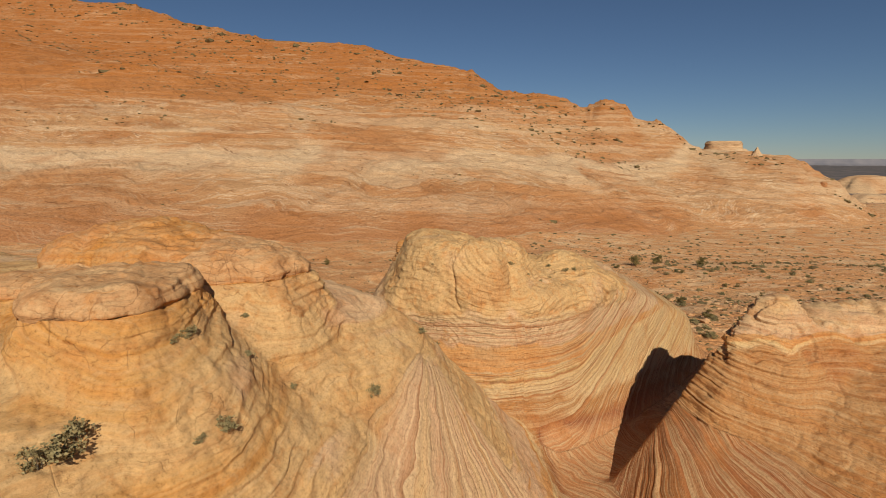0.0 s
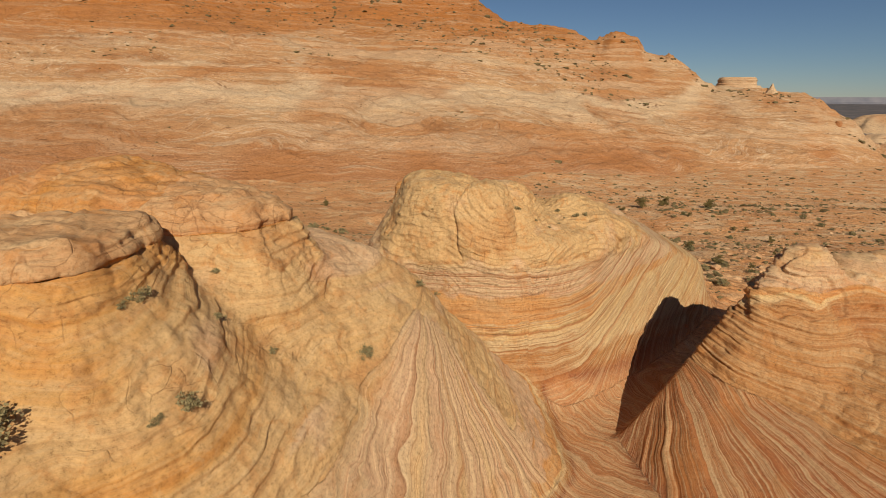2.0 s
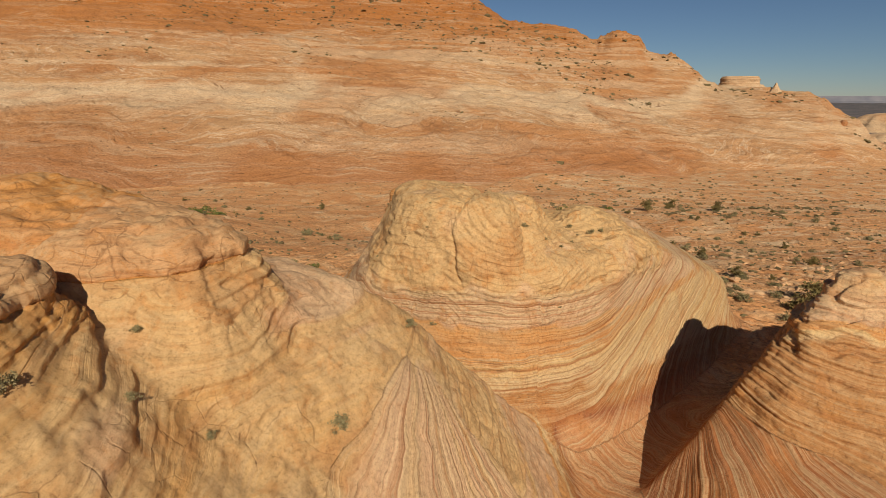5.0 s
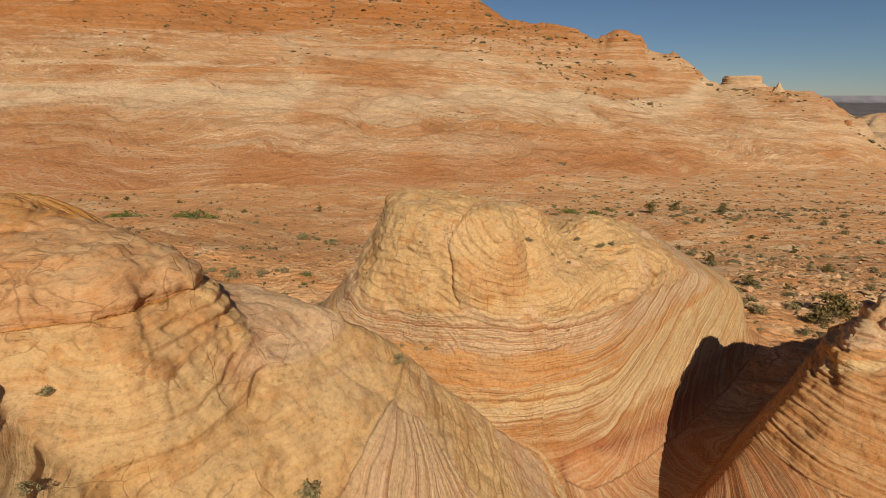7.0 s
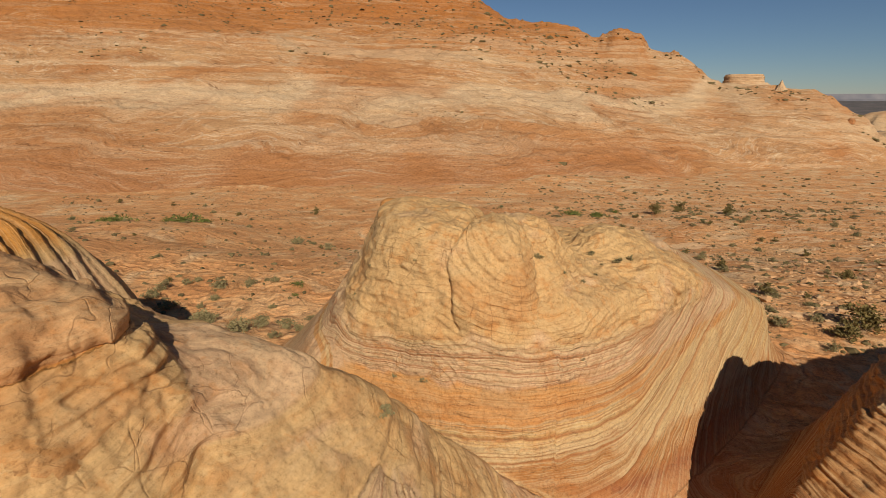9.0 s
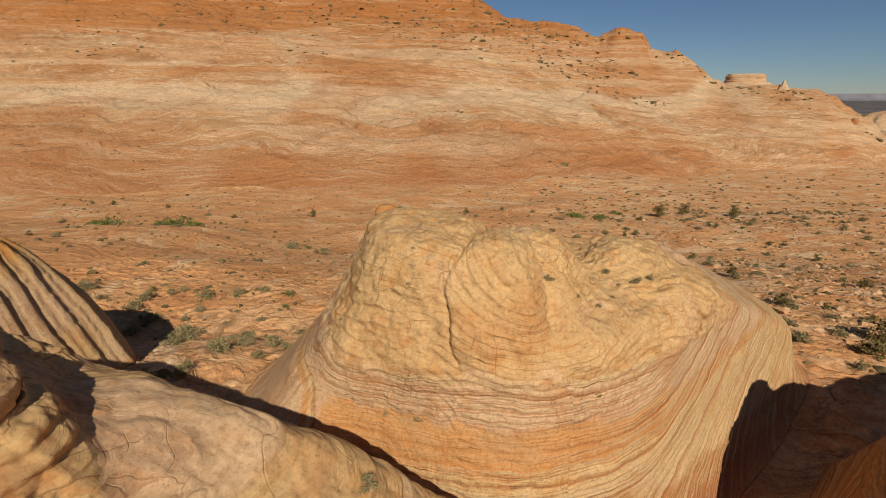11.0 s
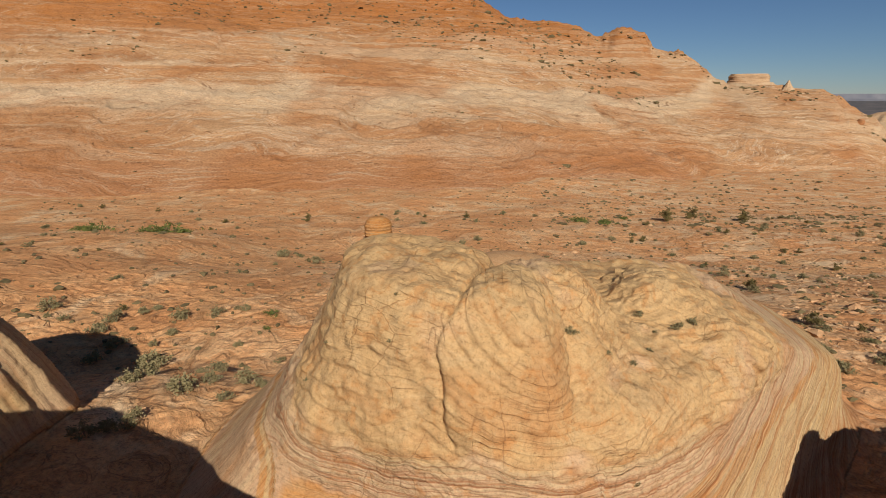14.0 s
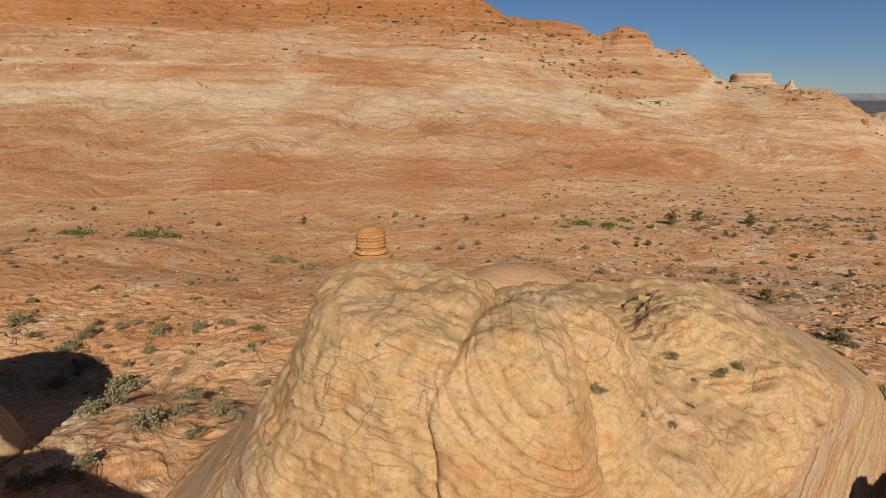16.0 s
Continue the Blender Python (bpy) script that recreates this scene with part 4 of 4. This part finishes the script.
def turned_rock(name, profile, rx, ry, mat, seed, around=64, rough=0.12, values=True):
    """A weathered tower or mesa: rings of rock piled up by (height, width), with uneven outlines and worn ledges."""
    rng = np.random.RandomState(seed)
    h = np.array([p[0] for p in profile], float)
    w = np.array([p[1] for p in profile], float)
    levels = np.linspace(h[0], h[-1], 90)
    wide = np.interp(levels, h, w)
    turn = np.linspace(0, 2 * np.pi, around, endpoint=False)
    L, T = (g.ravel() for g in np.meshgrid(np.arange(len(levels)), turn, indexing="ij"))
    z = levels[L]
    size = max(rx, ry)
    uneven = 1 + rough * fractal(np.cos(T) * 1.3 + seed, np.sin(T) * 1.3, z / size * 0.8, 4) + 0.05 * steps(z / size * 5.0 + seed, 2.0)
    pts = np.stack([np.cos(T) * rx * wide[L] * uneven, np.sin(T) * ry * wide[L] * uneven, z], 1)
    cap = np.array([[0, 0, levels[-1] + 0.02 * size]])
    pts = np.concatenate([pts, cap])
    a = (L[:-around] * around + np.arange(len(L) - around) % around)
    nxt = L[:-around] * around + (np.arange(len(L) - around) + 1) % around
    quads = np.stack([a, nxt, nxt + around, a + around], 1)
    ob = sheet(name, pts, quads, mat)
    mesh = ob.data
    bm = bmesh.new()
    bm.from_mesh(mesh)
    bmesh.ops.holes_fill(bm, edges=[e for e in bm.edges if e.is_boundary and e.verts[0].co.z > levels[-2]])
    bm.to_mesh(mesh)
    bm.free()
    return ob


def give(ob, **values):
    for key, v in values.items():
        co = np.empty(len(ob.data.vertices) * 3, np.float32)
        ob.data.vertices.foreach_get("co", co)
        z = co.reshape(-1, 3)[:, 2]
        ob.data.attributes.new(key, "FLOAT", "POINT").data.foreach_set("value", (v(z) if callable(v) else np.full(len(z), v)).astype(np.float32))


# a banded tower of rock behind the dome
tower = tagged(new("rock_tower"), "banded orange and cream sandstone tower with a round cap", "rock tower")
tower.location = (-7.2, 47.0, -1.0)
for name, profile, lay_at in (
    ("pedestal", ((0, 4.4), (2.2, 3.4), (4.2, 2.3), (5.1, 1.75), (5.5, 1.5), (5.75, 1.4)), 5.3),
    ("waist", ((5.7, 1.0), (6.0, 1.08), (6.12, 1.32), (6.4, 1.28), (6.5, 0.92), (6.6, 1.05), (6.75, 1.0)), 3.7),
    ("cap", ((6.7, 0.8), (7.0, 0.95), (7.3, 0.9), (7.6, 0.92), (7.9, 0.78), (8.1, 0.45)), 10.3),
):
    piece = turned_rock(name, profile, 0.98, 0.92, SANDSTONE, 5, rough=0.11)
    give(piece, bed=lambda z: z * 1.3, lay=lay_at, red=0.0, block=0.3, stripe=0.4, scrub=0.0, curl=lambda z: z)
    piece.parent = tower

# pale mesa and cone on the hill's shoulder
mesa = tagged(new("pale_mesa"), "flat-topped cream sandstone mesa on the far hill's shoulder", "mesa")
mesa.location = (177.0, 400.0, 12.0)
for name, profile, wide in (("talus", ((0, 2.2), (6, 1.6), (12, 1.18)), 1.0), ("cliff", ((11.5, 1.02), (14, 1.0), (16.5, 0.98), (17.6, 0.9)), 1.0)):
    piece = turned_rock(name, profile, 13.5, 9.0, HILLSTONE, 9, 72, 0.10)
    give(piece, bed=lambda z: z * 1.2, lay=14.0, cross=lambda z: z)
    piece.parent = mesa
cone = tagged(turned_rock("rock_cone", ((0, 1.6), (4, 0.9), (7, 0.45), (9, 0.2), (10.5, 0.06)), 4.6, 4.0, HILLSTONE, 3, 48, 0.2), "small pale sandstone cone on the hill's shoulder", "rock cone")
give(cone, bed=lambda z: z * 1.2, lay=13.0, cross=lambda z: z)
cone.location = (164.5, 326.0, 13.0)
perch = tagged(turned_rock("perched_rock", ((0, 0.9), (0.9, 1.0), (2.0, 0.9), (3.0, 0.55)), 1.7, 1.5, HILLSTONE, 8, 32, 0.2), "dark red block of rock perched on the hill's end", "rock")
give(perch, bed=lambda z: z, lay=-4.0, cross=lambda z: z)
perch.location = (184.0, 292.0, 1.0)
for n, (bx, by, bz, r, h) in enumerate(((365, 520, -24, 30, 26), (430, 560, -25, 42, 20), (300, 420, -24, 22, 14), (520, 640, -26, 60, 26))):
    far = tagged(turned_rock("distant_butte", ((0, 1.5), (0.4 * h, 1.1), (0.75 * h, 0.8), (0.95 * h, 0.5), (h, 0.2)), r, r * 0.8, HILLSTONE, 20 + n, 48, 0.2), "low pale pink sandstone butte out on the plain", "rock butte", group="buttes on the plain")
    give(far, bed=lambda z: z * 0.8, lay=12.0, cross=lambda z: z)
    far.location = (bx, by, bz)
mesas = turned_rock("distant_mesas", ((0, 1.3), (40, 1.05), (60, 1.0), (75, 0.97)), 1500, 300, MESA_HAZE, 31, 160, 0.10)
mesas.location = (3500, 4500, -40)
tagged(mesas, "line of low mesas on the horizon", "backdrop", kind="structure")


# ---- shrubs ----
def shrub(leaf, seed, flat=0.75, count=650, spread=1.0):
    """A shrub one metre wide: forked twigs and many small leaves in uneven clumps."""
    rng = random.Random(seed)
    thing = new("shrub")
    stems = bmesh.new()
    tips = []
    for n in range(9):
        a, lean = rng.uniform(0, 6.28), rng.uniform(0.15, 1.1)
        reach = rng.uniform(0.28, 0.5)
        tip = Vector((math.cos(a) * math.sin(lean) * reach * spread, math.sin(a) * math.sin(lean) * reach * spread, math.cos(lean) * reach * flat * 1.5 + 0.04))
        tips.append(tip)
        side = Vector((-math.sin(a), math.cos(a), 0)) * 0.012
        knee = tip * 0.5 + Vector((rng.uniform(-0.03, 0.03), rng.uniform(-0.03, 0.03), 0.02))
        rings = []
        for p, w in ((Vector((0, 0, -0.06)), 1.2), (knee, 0.8), (tip, 0.25)):
            up = Vector((0, 0, 0.012))
            rings.append([stems.verts.new(p + q * w) for q in (side, up, -side)])
        for r0, r1 in zip(rings, rings[1:]):
            for k in range(3):
                stems.faces.new((r0[k], r0[(k + 1) % 3], r1[(k + 1) % 3], r1[k]))
    leaves = bmesh.new()
    clumps = [t * rng.uniform(0.75, 1.1) for t in tips] + [Vector((rng.gauss(0, 0.2) * spread, rng.gauss(0, 0.2) * spread, rng.uniform(0.12, 0.42) * flat)) for _ in range(9)]
    for n in range(count):
        c = rng.choice(clumps)
        p = c + Vector((rng.gauss(0, 0.075), rng.gauss(0, 0.075), rng.gauss(0, 0.055)))
        p.z = max(p.z, 0.01)
        s = rng.uniform(0.025, 0.055)
        turn = Euler((rng.uniform(0, 6.28), rng.uniform(0, 6.28), rng.uniform(0, 6.28))).to_matrix()
        leaves.faces.new([leaves.verts.new(p + turn @ Vector(q) * s) for q in ((-0.5, -0.8, 0), (0.5, -0.6, 0.2), (0.4, 0.9, 0), (-0.5, 0.7, -0.2))])
    part("twigs", stems, TWIG, thing)
    part("foliage", leaves, leaf, thing)
    return thing


KINDS = {
    "grey": ([shrub(LEAF_GREY, n, 0.7) for n in (1, 2, 3)], "grey-green desert shrub growing on bare sandstone"),
    "dark": ([shrub(LEAF_DARK, n, 0.9, 800) for n in (11, 12)], "dark green juniper-like shrub rooted in the slickrock"),
    "green": ([shrub(LEAF_GREEN, n, 0.26, 420, 1.35) for n in (21, 22)], "bright green low shrub in a sandy hollow"),
    "olive": ([shrub(LEAF_OLIVE, n, 0.5, 420, 1.1) for n in (31, 32)], "dry olive shrub on the red valley floor"),
}
graph = bpy.context.evaluated_depsgraph_get()
graph.update()
spots = random.Random(4)


def settle(x, y, z=None):
    """The rock under a place (nearest to z where it is given)."""
    top = 60.0 if z is None else z + 1.2
    hit, place, normal, *_ = scene.ray_cast(graph, Vector((x, y, top)), Vector((0, 0, -1)))
    return place if hit else Vector((x, y, z or 0))


used = set()


def grow(kind, x, y, z, size, group):
    models, label = KINDS[kind]
    model = spots.choice(models)
    m = Matrix.Translation(settle(x, y, z) + Vector((0, 0, -0.02))) @ pose(0, 0, 0, 0, 0, spots.uniform(0, 360)) @ Matrix.Diagonal((size * spots.uniform(0.9, 1.1), size, size * spots.uniform(0.8, 1.05), 1))
    if model.name in used:
        ob = copy_thing(model, Matrix())
    else:
        ob = model
        used.add(model.name)
    ob.matrix_basis = m
    tagged(ob, label, "shrub", group)
    return ob


NEAR_SHRUBS = (
    (-7.7, 7.5, 8.9, 1.07), (-7.9, 6.9, 8.9, 0.83), (-5.9, 9.1, 7.8, 0.35), (-5.6, 9.7, 7.7, 0.66), (-9.6, 9.1, 10.0, 0.61),
    (-6.97, 10.67, 9.9, 0.53), (-6.9, 13.6, 9.7, 0.28), (-6.2, 12.2, 8.9, 0.33), (-5.2, 13.0, 8.1, 0.34), (-3.1, 15.1, 6.6, 0.59),
    (-2.0, 19.5, 7.1, 0.51), (-7.1, 10.2, 9.1, 0.31),
)
DOME_SHRUBS = (
    (2.2, 27.2, 7.8, 0.28), (6.3, 29.9, 7.4, 0.34), (5.7, 29.5, 7.2, 0.33), (4.7, 30.0, 8.0, 0.29), (-1.9, 25.4, 4.7, 0.32),
    (-3.0, 25.7, 4.7, 0.25), (3.9, 26.0, 5.5, 0.16), (6.8, 28.3, 5.1, 0.30), (-2.1, 26.6, 9.5, 0.13), (-4.0, 26.8, 8.0, 0.12),
    (-4.7, 27.0, 7.2, 0.13), (-2.2, 26.1, 8.3, 0.13), (5.0, 29.3, 7.3, 0.13), (4.6, 28.4, 7.0, 0.15), (3.2, 27.4, 7.3, 0.17),
    (7.1, 29.4, 6.4, 0.25), (5.8, 28.6, 6.3, 0.20), (7.9, 29.3, 5.1, 0.19), (4.0, 27.7, 6.9, 0.20),
)
VALLEY_SHRUBS = (
    (-31.7, 46.6, -0.2, 1.53), (-26.5, 46.2, -0.8, 1.41), (-29.5, 45.1, -0.5, 0.87), (-26.2, 44.3, -0.8, 1.36), (-23.9, 42.7, -1.0, 1.49),
    (-20.0, 40.6, -0.9, 1.91), (-23.7, 40.9, -1.0, 1.23), (-17.3, 37.0, 0.8, 1.31), (-17.5, 36.0, 1.1, 1.28), (-13.8, 34.6, 1.6, 1.56),
    (-13.4, 36.1, 1.2, 1.03), (-14.5, 38.6, 0.1, 1.31), (-15.1, 38.0, 0.5, 0.65), (-12.0, 36.6, 0.9, 1.17), (-10.9, 36.3, 0.9, 0.85),
)
MORE_VALLEY_SHRUBS = (
    (-11.7, 34.3, 1.4, 0.81), (-13.8, 31.3, 2.1, 1.16), (-14.6, 31.0, 2.2, 0.78), (-15.2, 30.5, 2.2, 1.04), (-15.9, 43.6, -1.0, 0.69),
    (-18.4, 43.0, -1.0, 0.47), (-21.4, 43.1, -1.0, 0.74), (-20.0, 48.5, -1.2, 1.34), (-22.2, 47.3, -1.1, 1.57), (-12.4, 41.9, -1.0, 0.70),
    (-19.0, 49.4, -1.2, 0.54), (-21.3, 44.9, -1.0, 0.93), (-25.5, 47.8, -1.0, 0.95), (-24.9, 48.7, -1.1, 0.86), (-27.8, 78.9, -6.1, 2.37),
    (-22.3, 75.5, -5.7, 1.83),
)
GREEN_SHRUBS = (
    (-15.9, 48.6, -1.2, 1.62), (-15.2, 46.3, -1.0, 1.01), (-46.0, 81.0, -4.7, 5.43), (-48.4, 81.0, -4.6, 3.68), (-44.4, 82.9, -5.2, 3.66),
    (-62.8, 87.8, -6.0, 4.88), (-66.2, 88.8, -6.1, 3.35), (18.1, 115.2, -9.0, 5.16), (22.7, 113.9, -8.9, 4.57), (45.3, 102.6, -8.2, 1.34),
    (28.0, 120.0, -9.3, 2.45),
)
RIGHT_SHRUBS = (
    (35.7, 117.0, -9.1, 4.87), (41.8, 121.6, -9.5, 5.16), (51.1, 119.4, -9.4, 4.58), (20.4, 97.6, -8.0, 1.35), (26.7, 65.4, -3.7, 2.33),
    (23.5, 63.8, -3.3, 2.09), (27.9, 73.7, -5.4, 1.48), (24.3, 51.9, -1.5, 2.02), (21.0, 44.2, -1.0, 1.25), (21.7, 46.5, -1.1, 0.88),
    (22.3, 77.5, -6.1, 1.88), (24.5, 73.5, -5.3, 1.44), (26.3, 43.3, -1.0, 4.10), (24.2, 42.2, -1.0, 2.95), (35.0, 58.6, -2.4, 2.12),
    (21.0, 43.7, -1.0, 1.21), (21.4, 48.6, -1.2, 1.07), (26.5, 64.9, -3.6, 1.81), (24.3, 50.7, -1.3, 1.14), (22.5, 40.3, -1.0, 1.02),
    (24.2, 44.9, -1.0, 1.03),
)
for n, (x, y, z, size) in enumerate(NEAR_SHRUBS):
    grow("grey", x, y, z, size, "shrubs on the ridge")
for x, y, z, size in DOME_SHRUBS:
    grow("grey", x, y, z, size * 1.15, "shrubs on the dome")
for x, y, z, size in VALLEY_SHRUBS + MORE_VALLEY_SHRUBS:
    grow("grey", x, y, z, size, "shrubs in the valley")
for x, y, z, size in GREEN_SHRUBS:
    grow("green", x, y, z, size * 0.8, "green shrubs in the valley")
for x, y, z, size in RIGHT_SHRUBS:
    grow("dark" if size > 1.9 else "grey", x, y, z, size * (0.7 if size > 1.5 else 1.0), "shrubs in the valley")
# the many others of the valley floor, thicker to the east
for n in range(170):
    y = 40 + 85 * spots.random() ** 0.8
    east = spots.random() < 0.66
    x = spots.uniform(0.25, 0.95) * (y - 4) if east else spots.uniform(-0.95, 0.2) * (y - 6)
    if (abs(x - 2) < 16 and y < 56) or y < 42 or (x < -12 and y < 45):
        continue
    grow(spots.choice(("grey", "dark", "olive", "olive", "grey")), x, y, None, spots.uniform(0.5, 1.1) * (1.5 if y > 75 else 1.0), "shrubs in the valley")
for models, label in KINDS.values():
    for model in models:
        if model.name not in used:
            model.location = settle(30 + spots.uniform(-8, 8), 70 + spots.uniform(-5, 5))
            tagged(model, label, "shrub", "shrubs in the valley")


# ---- what nobody could count: scrub on the hill and beyond, loose stones ----
def scatter(name, places, sizes, mat, flat, seed):
    """Small uneven lumps joined in one mesh."""
    rng = np.random.RandomState(seed)
    ico = bmesh.new()
    bmesh.ops.create_icosphere(ico, subdivisions=1, radius=0.5)
    base = np.array([v.co for v in ico.verts])
    tris = np.array([[v.index for v in f.verts] for f in ico.faces])
    ico.free()
    n, k = len(places), len(base)
    turn = rng.uniform(0, 6.28, n)
    shape = base[None] * (1 + 0.45 * rng.uniform(-1, 1, (n, k, 1))) * np.stack([rng.uniform(0.7, 1.4, n), rng.uniform(0.7, 1.3, n), rng.uniform(0.7, 1.2, n) * flat], 1)[:, None]
    c, s = np.cos(turn)[:, None], np.sin(turn)[:, None]
    pts = np.stack([shape[..., 0] * c - shape[..., 1] * s, shape[..., 0] * s + shape[..., 1] * c, shape[..., 2]], -1) * sizes[:, None, None] + places[:, None]
    mesh = bpy.data.meshes.new(name)
    mesh.from_pydata(pts.reshape(-1, 3).tolist(), [], (tris[None] + (np.arange(n) * k)[:, None, None]).reshape(-1, 3).tolist())
    mesh.materials.append(mat)
    return new(name, mesh)


rng = np.random.RandomState(3)
grid_z = Z.reshape(len(hs), len(ha))
pick_s = (rng.beta(1.5, 1.3, 9000) * 0.99 * 299).astype(int)
pick_a = rng.randint(0, 639, 9000)
dense = fractal(pick_a * 0.02, pick_s * 0.03, 0.0 * pick_a, 3) + 2.2 * (pick_s / 299.0) - 1.0 - 1.2 * sstep(0.15, 0.4, ha[pick_a]) > 0
pick_s, pick_a = pick_s[dense], pick_a[dense]
where = (pick_s * len(ha) + pick_a)
scrub_at = np.stack([X[where], Y[where], Z[where]], 1)
hill_scrub = scatter("hill_scrub", scrub_at, rng.gamma(2.5, 0.3, len(scrub_at)) * (0.8 + 1.0 * pick_s / 299.0) * (0.6 + Y[where] / 600), SCRUB_BROWN, 0.6, 5)
tagged(hill_scrub, "scattered dark scrub on the banded hill", "scrub", kind="stuff")

stone_y = 44 + 120 * rng.rand(11000) ** 1.15
stone_a = rng.uniform(-0.9, 0.98, 11000)
keep = fractal(stone_a * 9, stone_y * 0.06, 0 * stone_y, 3) + 0.9 * stone_a > -0.1
stone_y, stone_a = stone_y[keep], stone_a[keep]
stone_x = stone_a * (stone_y - 6)
clear = ~((np.abs(stone_x - 1) < 15) & (stone_y < 54))
stone_x, stone_y = stone_x[clear], stone_y[clear]
stone_z = joined(np.stack(heights(stone_x, stone_y)))
stone_z = stone_z + layers(stone_x, stone_y, stone_z)[8]
stones = scatter("loose_stones", np.stack([stone_x, stone_y, stone_z], 1), (rng.gamma(2.0, 0.13, len(stone_x)) + 0.08) * np.where(stone_x < 0, 0.45, 1.0), SANDSTONE, 0.5, 6)
give(stones, bed=lambda z: z, lay=5.4, red=0.45, block=0.0, stripe=0.3, scrub=0.0, curl=lambda z: z)
tagged(stones, "loose red slabs and stones on the valley floor", "stones", kind="stuff")

far_y = 110 + 500 * rng.rand(1300) ** 1.6
far_a = rng.uniform(0.1, 0.95, 1300)
far_x = far_a * (far_y - 6)
far_z = joined(np.stack(heights(far_x, far_y)))
far_z = far_z + layers(far_x, far_y, far_z)[8]
far_cover = scatter("valley_scrub", np.stack([far_x, far_y, far_z], 1), rng.uniform(0.4, 1.5, 1300), SCRUB_BROWN, 0.6, 8)
tagged(far_cover, "scattered low scrub far down the valley", "scrub", kind="stuff")

tuft_y = 40 + 130 * rng.rand(4600) ** 1.1
tuft_a = rng.uniform(-0.9, 0.95, 4600)
tuft_x = tuft_a * (tuft_y - 6)
far_enough = ~((np.abs(tuft_x - 1) < 15) & (tuft_y < 54)) & (rng.rand(4600) < 0.35 + 0.6 * (tuft_x > 0))
tuft_x, tuft_y = tuft_x[far_enough], tuft_y[far_enough]
tuft_z = joined(np.stack(heights(tuft_x, tuft_y)))
tuft_z = tuft_z + layers(tuft_x, tuft_y, tuft_z)[8] + 0.03
tufts = scatter("dry_tufts", np.stack([tuft_x, tuft_y, tuft_z], 1), rng.gamma(3.0, 0.09, len(tuft_x)) + 0.1, SCRUB_BROWN, 0.6, 12)
tagged(tufts, "small dry tufts dotted over the valley floor", "scrub", kind="stuff")
